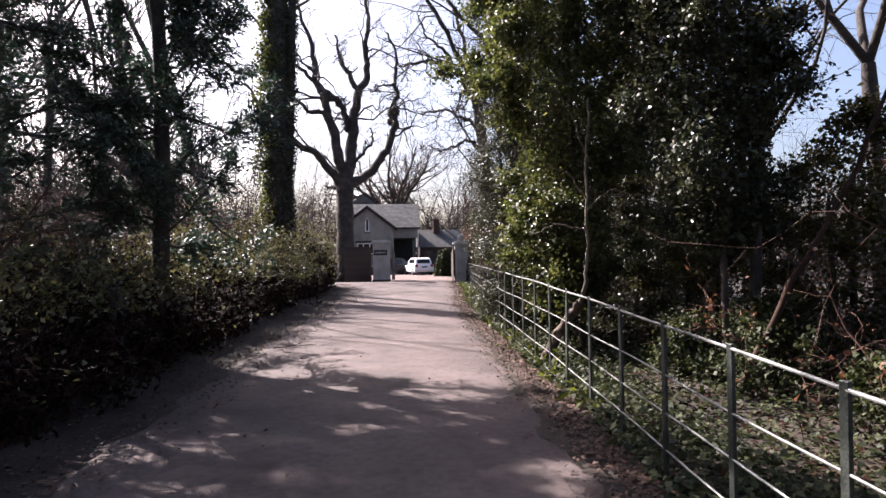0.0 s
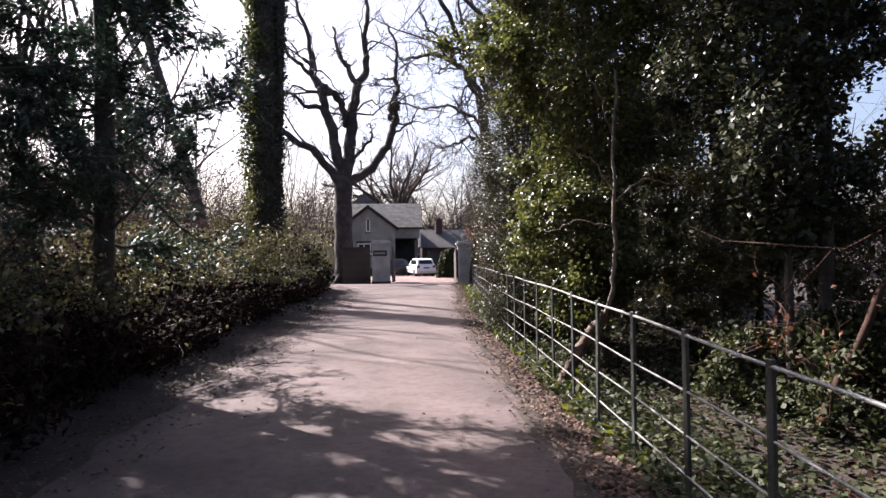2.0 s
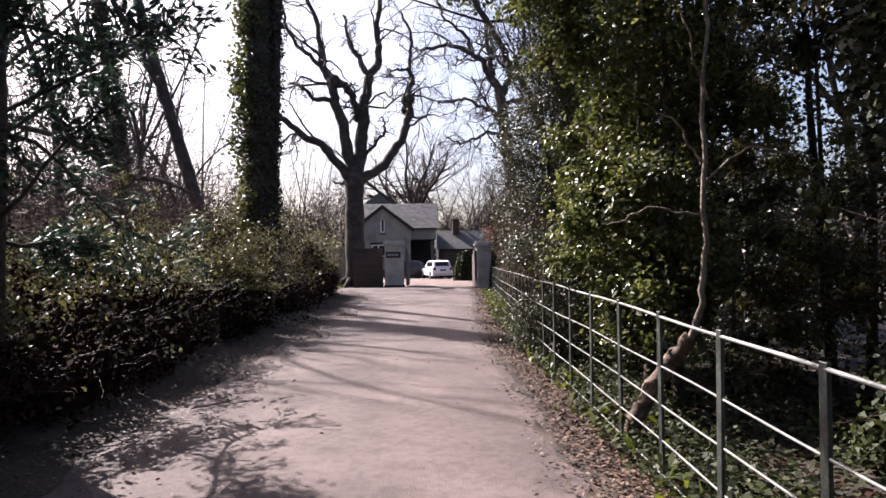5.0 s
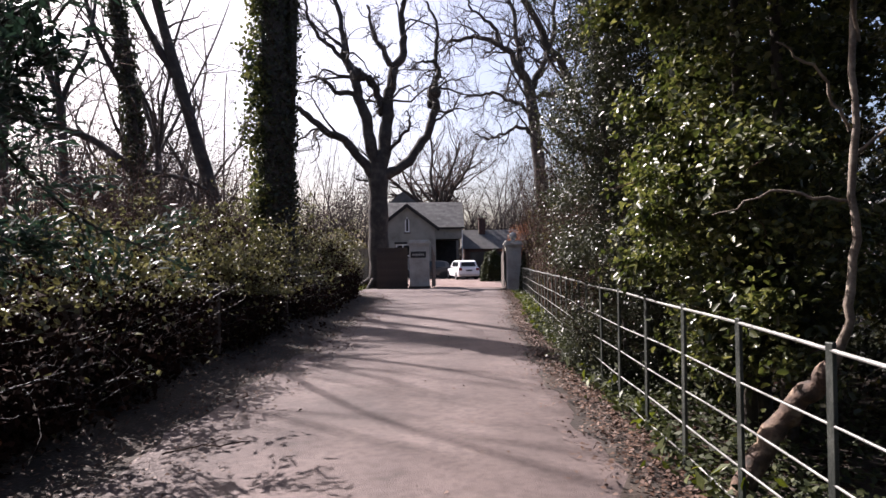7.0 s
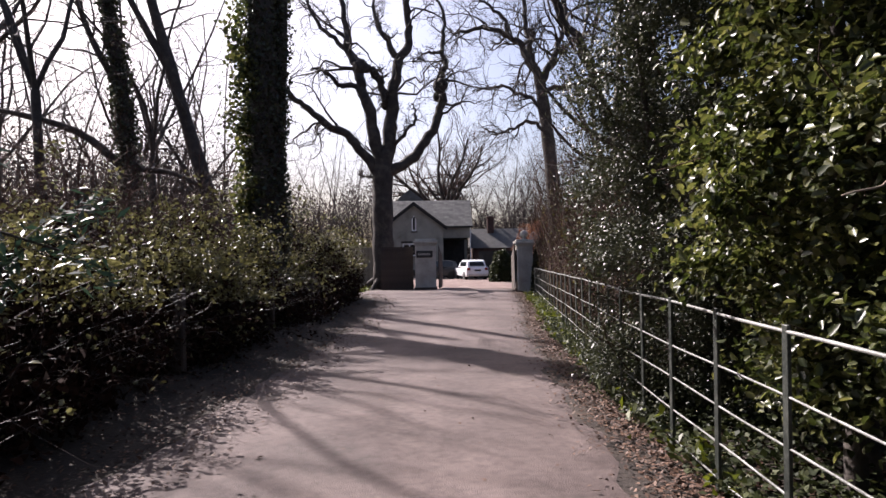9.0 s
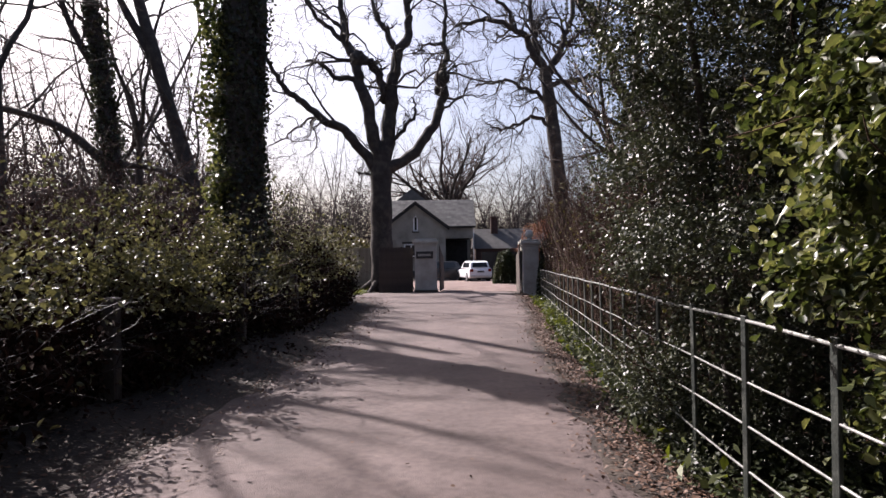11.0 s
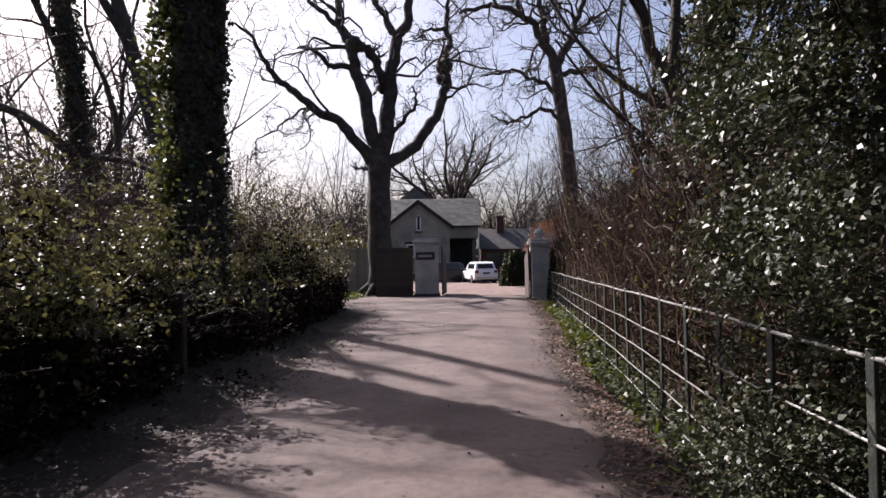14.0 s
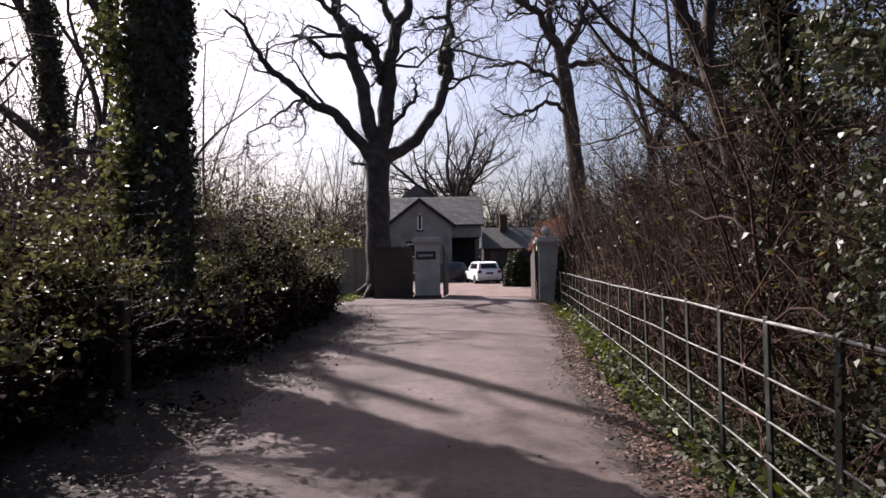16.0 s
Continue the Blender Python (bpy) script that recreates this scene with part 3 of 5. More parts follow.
w = thing("leaning_tree", "bare dark tree leaning over a thicket", "tree", at=(-8.0, 33.5, 0))
P, R = limb(w, [(-7.9, 33.5, -0.2), (-8.4, 33.5, 3.5), (-9.6, 33.4, 8), (-10.9, 33.3, 13), (-11.8, 33, 18)], 0.36, 0.14, 10, "trunk", n=20)
P2, R2 = limb(w, [(-9.9, 33.4, 9.0), (-11.2, 33.2, 11.5), (-12.6, 33, 14.5), (-14, 33, 17)], 0.17, 0.06)
b = Buf()
for p, r in ((P, R), (P2, R2)):
    S, D, L, Q = sprout(p, r, 7, 0.3, 1, 50, 0.17, 0.25)
    P1, R1 = shoots(S, D, L, Q, 6, 0.2, 0.05)
    tubes(b, P1, R1, 5)
    S, D, L, Q = sprout(P1, R1, 8, 0.2, 1, 45, 0.5, 0.5)
    tubes(b, *shoots(S, D, L, Q, 4, 0.2, 0.03), 3)
part("twig_tangle", b, M_BARK, w)

bare_tree(-16, 30, 16, 0.22, (-1, 0), group="wood on the bank")
bare_tree(-15, 40, 13, 0.22, (1, 0), group="wood on the bank")
bare_tree(-21, 36, 15, 0.25, (0, 0), group="wood on the bank")
bare_tree(-9.6, 24.2, 14.5, 0.15, (-0.8, 0.4), 0.42, group="wood on the bank", spreadr=0.3, stems=4, seed_twigs=(5, 4, 3))
bare_tree(-12.4, 25.4, 15, 0.17, (0.6, 0), 0.5, group="wood on the bank", spreadr=0.3, stems=3, seed_twigs=(5, 4, 3))
bare_tree(2.2, 86, 18, 0.6, (0, 0), 0.3, "bare spreading tree behind a house roof", 0.65, stems=8, seed_twigs=(10, 6, 4))


def fence_side_oak():
    x, y = 8.6, 48.0
    t = thing("oak_tree", "large bare oak standing behind a gate pier", "tree", at=(x, y, -0.4))
    limb(t, [(x, y, -0.6), (x - 0.2, y, 5), (x - 0.6, y, 9.5), (x - 1.0, y, 12.6)], 0.5, 0.36, 12, "trunk", n=20)
    ls = [
        limb(t, [(x - 1.0, y, 12.4), (x - 2.0, y - 0.3, 14.3), (x - 3.0, y - 0.6, 15.2), (x - 5.0, y - 1, 15.6), (x - 6.6, y - 1.2, 15.0)], 0.27, 0.08, gnarl=0.09),
        limb(t, [(x - 1.0, y, 12.4), (x - 1.6, y, 14.5), (x - 1.9, y, 17), (x - 2.6, y, 20)], 0.26, 0.08, gnarl=0.08),
        limb(t, [(x - 1.0, y, 12.2), (x - 0.1, y, 14), (x + 0.6, y, 16), (x + 1.0, y, 20)], 0.27, 0.09, gnarl=0.08),
        limb(t, [(x - 0.5, y, 9.3), (x - 2.0, y - 0.4, 9.8), (x - 3.4, y - 0.6, 9.1), (x - 4.6, y - 0.8, 9.3)], 0.14, 0.05, gnarl=0.08),
        limb(t, [(x - 0.9, y, 11.8), (x + 1.2, y - 0.4, 12.2), (x + 3.2, y - 0.6, 12.0)], 0.18, 0.06, gnarl=0.08),
        limb(t, [(x - 2.9, y - 0.6, 15.1), (x - 3.6, y - 0.7, 16.6), (x - 4.8, y - 0.9, 17.4), (x - 5.4, y - 1.0, 19)], 0.14, 0.05, gnarl=0.08),
        limb(t, [(x - 0.7, y, 10.6), (x - 2.2, y + 0.3, 11.8), (x - 3.7, y + 0.5, 12.3), (x - 5.2, y + 0.6, 12.0)], 0.15, 0.05, gnarl=0.09),
        limb(t, [(x + 0.1, y, 14.4), (x + 1.4, y + 0.2, 15.2), (x + 2.9, y + 0.3, 16.6)], 0.13, 0.05, gnarl=0.08),
    ]
    b = Buf()
    for P, R in ls:
        S, D, L, Q = sprout(P, R, 15, 0.15, 1, 60, 0.42, 0.42)
        P1, R1 = shoots(S, D, L, Q, 8, 0.38, 0.01)
        tubes(b, P1, R1, 5)
        S, D, L, Q = sprout(P1, R1, 7, 0.2, 1, 45, 0.5, 0.5)
        P2, R2 = shoots(S, D, L, Q, 4, 0.25, 0.02)
        tubes(b, P2, R2, 4)
        S, D, L, Q = sprout(P2, R2, 4, 0.2, 1, 45, 0.5, 0.6)
        tubes(b, *shoots(S, D, L, Q, 3, 0.25, 0.02), 3)
    part("twig_tangle", b, M_BARK, t)


fence_side_oak()


def conifer(x, y, h, r, spreadr, n, low, label):
    z0 = float(level(x, y))
    t = thing("conifer_tree", label, "tree", "conifers on the bank", at=(x, y, z0))
    P, R = limb(t, [(x, y, z0 - 0.2), (x + 0.08, y, h * 0.35), (x - 0.05, y, h * 0.7), (x, y, h)], r, 0.03, 10, "trunk", n=20)
    S, D, L, Q = sprout(P, R, 85, low / h, 0.97, 85, 0.3, 0.35)
    D[:, 2] += 0.1
    rise = (S[:, 2] - low) / (h - low)
    P1, R1 = shoots(S, D, spreadr * (1.05 - 0.7 * rise) * rng.uniform(0.6, 1.15, len(S)), np.minimum(Q, 0.026), 6, 0.2, 0.01)
    b = Buf()
    tubes(b, P1, R1, 5)
    part("branch_tangle", b, M_BARK, t)
    S, D, L, Q = sprout(P1, R1, 14, 0.2, 1, 55, 0.28, 0.5)
    P2, R2 = shoots(S, D, L, np.minimum(Q, 0.009), 4, 0.15, -0.06)
    b = Buf()
    tubes(b, P2, R2, 3)
    part("twig_tangle", b, M_BARK, t)
    who = rng.integers(0, len(P2), n)
    f = rng.uniform(0.1, 4, n)
    k = np.minimum(f.astype(int), 3)
    w = (f - k)[:, None]
    at = P2[who, k] * (1 - w) + P2[who, k + 1] * w + rng.normal(0, 0.06, (n, 3))
    b = Buf()
    leaves(b, at, 0.115, 0.27, (0, 0, 0.8), 0.05, along=unit(P2[who, 4] - P2[who, 0]))
    part("needle_foliage", b, M_YEW, t)


conifer(-3.3, 10.1, 11, 0.15, 2.15, 62000, 1.9, "dark green conifer with drooping feathery sprays")
conifer(-8.2, 13.5, 10.5, 0.14, 2.1, 40000, 3.4, "dark green conifer deeper in the bank")
conifer(-6.0, 7.2, 10, 0.14, 2.2, 30000, 1.6, "dark green conifer deeper in the bank")


conifer(-5.3, 9.0, 11, 0.14, 2.3, 40000, 1.8, "dark green conifer deeper in the bank")
# added past the left edge of view to throw dapples on the lane
conifer(-4.7, 5.6, 10, 0.13, 2.1, 30000, 1.9, "dark green conifer with drooping feathery sprays")


# ---- bank of brambles ----
POSTS = ((-3.45, 5.0), (-3.3, 8.5), (-3.05, 12.0), (-2.8, 15.5), (-2.5, 19.0), (-2.4, 22.5), (-2.3, 26.0))


def off_posts(at):
    """Drops leaves that would hide the posts from the lane."""
    keep = np.ones(len(at), bool)
    for x, y in POSTS:
        keep &= ~((at[:, 0] > x - 0.05) & (np.abs(at[:, 1] - y + 0.9 * (at[:, 0] - x)) < 0.2) & (at[:, 2] > 0.25))
    return at[keep]


def bramble(y0, y1, n, tall):
    ym = (y0 + y1) / 2
    t = thing("bramble_bush", "tangled bramble bush with dull green leaves", "bush", "brambles along the lane", at=(float(road_left(ym)) - 1.6, ym, 0.1))
    m = 360
    y = rng.uniform(y0, y1, m)
    x = road_left(y) - np.interp(y, [12, 15, 20, 23], [0.6, 1.0, 1.0, 0.7]) - np.minimum(rng.gamma(2.0, 0.7, m), np.interp(y, [22, 26], [6, 1.3]))
    S = np.stack([x, y, level(x, y) - 0.05], -1)
    hgt = tall * (1.03 + 0.2 * np.sin(y * 1.9) * np.cos(y * 0.7 + x * 1.3) + 0.1 * np.sin(y * 4.3 + x * 3.1)) * (lambda low: low + (1 - low) * np.clip((road_left(y) - x - 0.5) / 1.5, 0, 1))(np.interp(y, [11, 15], [0.62, 0.34])) * rng.uniform(0.55, 1.28, m)
    D = np.stack([rng.normal(0.1, 0.35, m), rng.normal(0, 0.4, m), np.ones(m)], -1)
    P, R = shoots(S, D, hgt * rng.choice((1.15, 1.25, 1.55), m, p=(0.5, 0.44, 0.06)), np.full(m, 0.007), 7, 0.16, -0.1, 0.5)
    P[..., 0] = np.minimum(P[..., 0], road_left(P[..., 1]) - np.interp(P[..., 1], [18, 24], [0.15, 0.6]) + rng.normal(0, 0.12, (m, 1)))
    b = Buf()
    tubes(b, P, R, 3)
    S, D, L, Q = sprout(P, R, 3, 0.3, 1, 60, 0.3, 0.6)
    P2, R2 = shoots(S, D, L, np.maximum(Q, 0.003), 3, 0.2, 0)
    tubes(b, P2, R2, 3)
    part("cane_tangle", b, M_CANE, t, "bare reddish brown canes")
    n = int(n * 0.72)
    sprays = n // 9
    who = rng.integers(0, m, sprays)
    f = 7 * rng.uniform(0.02, 1, sprays) ** 0.26
    k = np.minimum(f.astype(int), 6)
    w = (f - k)[:, None]
    at = P[who, k] * (1 - w) + P[who, k + 1] * w + rng.normal(0, 0.09, (sprays, 3))
    n = sprays * 9
    at = np.repeat(at, 9, 0) + rng.normal(0, 0.065, (n, 3)) * (1.3, 1.3, 0.6)
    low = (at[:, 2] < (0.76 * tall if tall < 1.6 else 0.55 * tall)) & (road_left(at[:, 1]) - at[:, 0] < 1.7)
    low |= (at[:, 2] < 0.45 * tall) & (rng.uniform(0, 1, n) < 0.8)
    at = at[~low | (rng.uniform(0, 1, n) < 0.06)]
    patch = np.sin(at[:, 1] * 1.35 + at[:, 0] * 1.1) + np.sin(at[:, 1] * 3.1 - at[:, 0] * 2.3 + 1) + 0.8 * np.sin(at[:, 2] * 5 + at[:, 1] * 2)
    at = at[(patch > -0.3) | (rng.uniform(0, 1, len(at)) < 0.3)]
    at = off_posts(at)
    b = Buf()
    leaves(b, at, 0.06, 0.66, LIGHTWARD * 0.4 + (0.12, 0, 0.42), oval=True)
    part("foliage", b, M_BRAMBLE, t)
    # dense dark dead leaves; the base's shade is put into their colour
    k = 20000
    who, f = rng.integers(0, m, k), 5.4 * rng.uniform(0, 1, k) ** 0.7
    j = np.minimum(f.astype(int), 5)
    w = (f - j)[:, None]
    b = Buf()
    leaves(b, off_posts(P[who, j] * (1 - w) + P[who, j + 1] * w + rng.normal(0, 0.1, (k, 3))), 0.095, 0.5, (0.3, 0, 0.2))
    part("dead_foliage", b, M_DEAD_SHADE, t, "dead brown leaves darkened for the shade under the brambles")


for k in range(8):
    bramble(-3 + 4.5 * k, (-3 + 4.5 * (k + 1) if k < 7 else 30.6), (6000, 44000, 34000, 30000, 62000, 40000, 30000, 14000)[k], (1.2, 1.25, 1.3, 1.45, 1.75, 1.35, 2.0, 1.6)[k])


def clear(P):
    """Keeps shoots off the iron fence and off the lane."""
    x = fence_x(P[..., 1]) + 0.2 - 0.25 * np.clip(P[..., 2] - 1.4, 0, 4)
    fence_side = np.broadcast_to(P[:, :1, 0] > 1, P.shape[:2])
    P[..., 0] = np.where(fence_side, np.maximum(P[..., 0], x), P[..., 0])
    x = road_left(P[..., 1]) - 2.0 + 0.5 * np.clip(P[..., 2] - 1.5, 0, 4)
    P[..., 0] = np.where(fence_side, P[..., 0], np.minimum(P[..., 0], x))
    return P


def thicket(name, label, x0, x1, y0, y1, m, tall, mat, group, each=8, leaf=None, n=0, size=0.06, lean=0.0, wild=0.42):
    """A tangle of bare shoots, with a few leaves where given."""
    t = thing(name, label, "bush", group, at=((x0 + x1) / 2, (y0 + y1) / 2, 0))
    x, y = rng.uniform(x0, x1, m), rng.uniform(y0, y1, m)
    S = np.stack([x, y, level(x, y) - 0.05], -1)
    D = np.stack([rng.normal(lean, wild, m), rng.normal(0, wild, m), np.ones(m)], -1)
    P, R = shoots(S, D, tall * rng.uniform(0.45, 1.2, m), rng.uniform(0.007, 0.024, m), 9, 0.2, -0.02, 0.3)
    P = clear(P)
    b = Buf()
    tubes(b, P, R, 5)
    part("stem_tangle", b, mat, t)
    b = Buf()
    S, D, L, Q = sprout(P, R, each, 0.15, 1, 60, 0.33, 0.55)
    P1, R1 = shoots(S, D, L, Q, 5, 0.32, -0.02)
    P1 = clear(P1)
    tubes(b, P1, R1, 3)
    S, D, L, Q = sprout(P1, R1, 2, 0.15, 1, 45, 0.5, 0.6)
    P2, R2 = shoots(S, D, L, Q * 0 + 0.005, 2, 0.3, 0.02)
    tubes(b, clear(P2), R2, 3)
    part("twig_tangle", b, mat, t)
    if n:
        who, k = rng.integers(0, len(P1), n), rng.integers(0, 5, n)
        b = Buf()
        leaves(b, P1[who, k] + rng.normal(0, 0.06, (n, 3)), size, 0.7)
        part("foliage", b, leaf, t)
    return t


for k, (x0, x1, y0, y1, m, tall) in enumerate([(-9, -4.2, 4, 12, 120, 2.6), (-9, -4.6, 12, 19, 210, 3.6), (-9, -4.4, 19, 26, 220, 4.0), (-9.5, -4.8, 26, 36, 220, 3.8), (-16, -9, 14, 24, 190, 4.6), (-18, -9, 24, 36, 230, 5.8), (-5.5, -3.1, 20.5, 27.5, 140, 2.6)]):
    thicket("thicket", "bare brown thicket of thin upright stems", x0, x1, y0, y1, m, tall, M_TWIG, "thickets on the bank", 7, M_FARWOOD, 2600, 0.065)

# ---- wood behind the fence ----
def evergreen(x, y, profile, n, size, mat, label, stems=3, clump=0.2, name="evergreen_bush", group="evergreens behind the fence", inner=0.2):
    """A leafy mass. profile: rows of height, radius and shift towards the lane."""
    g = float(level(x, y))
    t = thing(name, label, "bush", group, at=(x, y, g))
    pz, pr, ps = (np.array(c, float) for c in zip(*profile))
    for a in rng.uniform(0, 6.28, stems):
        b = Buf()
        P, R = shoots([(x + 0.3 * math.cos(a), y + 0.3 * math.sin(a), g - 0.1)], [(0.03 * math.cos(a), 0.03 * math.sin(a), 1)], np.array([pz[-1] * 0.72]), np.array([rng.uniform(0.05, 0.085)]), 8, 0.02, 0.05)
        tubes(b, P, R, 7)
        part("stem", b, M_BARK, t)
    m = max(40, n // 400)
    z = rng.choice(np.linspace(pz[0], pz[-1], 200), m, p=(lambda q: q / q.sum())(np.interp(np.linspace(pz[0], pz[-1], 200), pz, pr) + 0.15))
    a = rng.uniform(0, 6.283, m)
    lump = 1 + 0.16 * np.sin(a * 3 + z * 1.9) * np.cos(z * 2.3 + x) + 0.1 * np.sin(a * 7 + z * 4)
    r = np.interp(z, pz, pr) * lump * rng.uniform(0.55, 1.06, m)
    out = np.stack([np.cos(a), np.sin(a), np.full(m, 0.25)], -1)
    c = np.stack([x - np.interp(z, pz, ps) + r * np.cos(a), y + r * np.sin(a), z], -1)
    who = rng.integers(0, m, n)
    at = c[who] + np.clip(rng.normal(0, 1, (n, 3)), -1.7, 1.7) * (clump, clump, clump * 0.8) * rng.uniform(0.3, 1.2, (n, 1))
    at[:, 2] = np.maximum(at[:, 2], g + 0.03)
    b = Buf()
    leaves(b, at, size, 0.62, out[who] * 0.3 + (0, 0, 0.3) + LIGHTWARD * 0.4, oval=mat is M_HOLLY)
    k = int(n * inner)
    z = rng.uniform(pz[0] + 0.1, pz[-1], k)
    a, q = rng.uniform(0, 6.283, k), np.sqrt(rng.uniform(0, 0.45, k))
    r = np.interp(z, pz, pr) * q
    leaves(b, np.stack([x - np.interp(z, pz, ps) + r * np.cos(a), y + r * np.sin(a), z], -1), size * 1.1, 0.7)
    part("foliage", b, mat, t)
    S = c[::3] - out[::3] * r.mean() * 0.5
    P, R = shoots(S, out[::3] + rng.normal(0, 0.3, (len(S), 3)), np.full(len(S), r.mean() * 0.8 + 0.35), np.full(len(S), 0.009), 5, 0.2, 0.02)
    b = Buf()
    tubes(b, P, R, 4)
    part("twig_tangle", b, M_GREYTWIG, t)


evergreen(3.75, 11.7, [(0.5, 1.0, 0.25), (1.2, 1.2, 0.25), (3.2, 1.2, 0.2), (4.3, 1.5, 0.35), (5.6, 1.9, 0.5), (7.5, 1.8, 0.6), (9.0, 0.9, 0.5)], 66000, 0.07, M_HOLLY, "tall holly with glossy dark leaves over a fence", inner=0.35)
evergreen(3.4, 14.1, [(-0.1, 0.85, 0.12), (1.2, 1.05, 0.18), (2.4, 1.25, 0.05), (6.0, 1.3, -0.05), (7.5, 0.3, 0)], 118000, 0.036, M_IVY, "dense ivy-covered bush spilling over a fence", inner=0.3)
# holly in the darker ivy leaf, which stands in for the shade on it
evergreen(4.9, 8.6, [(1.4, 0.6, 0.1), (2.6, 1.1, 0.2), (4.2, 1.4, 0.3), (6.0, 1.5, 0.5), (8.0, 1.4, 0.5), (9.2, 0.5, 0.4)], 32000, 0.075, M_IVY, "tall holly with a bare base, leaves darkened for its shade", inner=0.7)
evergreen(6.4, 15.0, [(-0.1, 1.8, 0), (2.5, 1.7, 0), (4.5, 1.3, 0.2), (5.8, 0.5, 0.2)], 18000, 0.1, M_IVY, "dark ivy-covered bush deeper in the wood")
evergreen(6.5, 12.2, [(-0.1, 1.4, 0), (3, 1.7, 0), (6, 1.6, 0), (8.6, 0.6, 0)], 30000, 0.075, M_OLIVE, "dark evergreen bush deeper in the wood")
evergreen(7.9, 10.0, [(-0.1, 1.9, 0), (1.6, 1.8, 0), (2.8, 1.4, 0.1), (3.8, 0.5, 0)], 18000, 0.09, M_OLIVE, "dark evergreen bush deeper in the wood")
# this tall one is unseen, added to block sky light from the right
evergreen(9.4, 5.0, [(-0.1, 1.8, 0), (2, 2.4, 0), (9, 2.2, 0), (14, 0.5, 0)], 13000, 0.17, M_IVY, "dark evergreen bush deeper in the wood")
evergreen(7.0, 19.8, [(-0.1, 1.7, 0), (4, 1.6, 0), (6.4, 0.5, 0)], 24000, 0.06, M_IVY, "dark ivy-covered bush deeper in the wood")
evergreen(8.8, 19.0, [(-0.1, 2.2, 0), (4.5, 2.1, 0), (8.6, 0.8, 0)], 13000, 0.12, M_IVY, "dark evergreen bush deeper in the wood")
evergreen(7.6, 23.0, [(-0.1, 1.8, 0), (5, 1.8, 0), (9.0, 0.5, 0)], 20000, 0.1, M_IVY, "dark evergreen bush deeper in the wood")
evergreen(7.4, 27.2, [(-0.1, 1.6, 0), (4.5, 1.6, 0), (7.6, 0.5, 0)], 22000, 0.085, M_HEDGE, "dark evergreen bush deeper in the wood")
evergreen(8.6, 34.0, [(-0.1, 1.8, 0), (4, 1.7, 0), (7.0, 0.5, 0)], 18000, 0.09, M_HEDGE, "dark evergreen bush deeper in the wood")
evergreen(9.2, 29.0, [(-0.1, 2.0, 0), (3.5, 1.9, 0), (6.4, 0.5, 0)], 12000, 0.11, M_IVY, "dark evergreen bush deeper in the wood")
for x, y, r, h in ((5.6, 5.4, 1.2, 0.75), (5.0, 8.2, 1.2, 0.9), (4.6, 3.2, 1.0, 0.6), (6.8, 7.2, 1.5, 1.2), (5.0, 18.4, 1.2, 1.1), (5.4, 21.0, 1.2, 1.0), (6.0, 25, 1.4, 1.2), (6.6, 31.5, 1.5, 1.3)):
    evergreen(x, y, [(-0.2, r, 0), (h * 0.6, r * 0.8, 0), (h, r * 0.3, 0)], 5000, 0.07, M_CREEPER, "low mound of dark ivy on a woodland floor", 1, 0.14, "ivy_mound", "ivy mounds behind the fence")
for x, y, h, r in ((6.2, 6.0, 12, 0.17), (9.5, 8, 13, 0.2), (11, 13, 14, 0.2), (10, 24, 14, 0.22), (7.8, 33, 12, 0.18), (12, 34, 14, 0.22), (9.4, 14.5, 10, 0.13), (8.2, 12.6, 9, 0.11), (10.6, 17.5, 11, 0.14)):
    bare_tree(x, y, h, r, (-0.5, 0.3), 0.4, group="wood behind the fence", seed_twigs=(6, 5, 3))
for x0, x1, y0, y1, m, tall in ((4.0, 6.0, 16.5, 23, 210, 5.2), (4.6, 7.0, 23, 28, 230, 5.6), (5.4, 8.4, 28, 35, 240, 5.4), (6, 10, 20, 34, 220, 5.8), (8, 13, 2, 14, 120, 4), (4.5, 7, 3, 9, 40, 2.4)):
    thicket("thicket", "bare brown shrub with arching twiggy branches", x0, x1, y0, y1, m, tall, M_GREYTWIG if y0 > 15 else M_TWIG, "shrubs behind the fence", 9, M_OLIVE if y0 > 15 else M_RUSSET, 2200 if y0 > 15 else 1200, lean=-0.03, wild=0.75)

t = thing("bare_tree", "bare tree with long dark limbs slanting over the lane", "tree", "wood behind the fence", at=(5.6, 22.0, -0.2))
ls = [limb(t, [(5.6, 22, -0.4), (5.3, 22, 2.2), (4.8, 22, 4.4)], 0.16, 0.12, 10, "trunk"),
      limb(t, [(4.85, 22, 4.3), (4.0, 21.8, 6.2), (3.1, 21.6, 7.7), (2.0, 21.3, 9.6), (0.9, 21, 11.5)], 0.12, 0.05, gnarl=0.05),
      limb(t, [(4.9, 22, 4.0), (4.1, 22.4, 4.6), (3.4, 22.8, 5.5), (2.7, 23.2, 6.9)], 0.07, 0.02),
      limb(t, [(5.2, 22, 2.6), (4.3, 21.8, 3.5), (3.5, 21.5, 4.1), (2.7, 21.4, 5.1)], 0.06, 0.015),
      limb(t, [(4.8, 22, 4.4), (5.0, 22.2, 7), (4.6, 22.3, 9.5), (4.8, 22.4, 12)], 0.1, 0.04)]
b = Buf()
for P, R in ls[1:]:
    S, D, L, Q = sprout(P, R, 12, 0.15, 1, 50, 0.3, 0.4)
    P1, R1 = shoots(S, D, L, Q, 6, 0.22, 0.0)
    tubes(b, P1, R1, 5)
    S, D, L, Q = sprout(P1, R1, 7, 0.2, 1, 45, 0.5, 0.5)
    tubes(b, *shoots(S, D, L, Q, 4, 0.22, 0.0), 3)
part("twig_tangle", b, M_BARK, t)

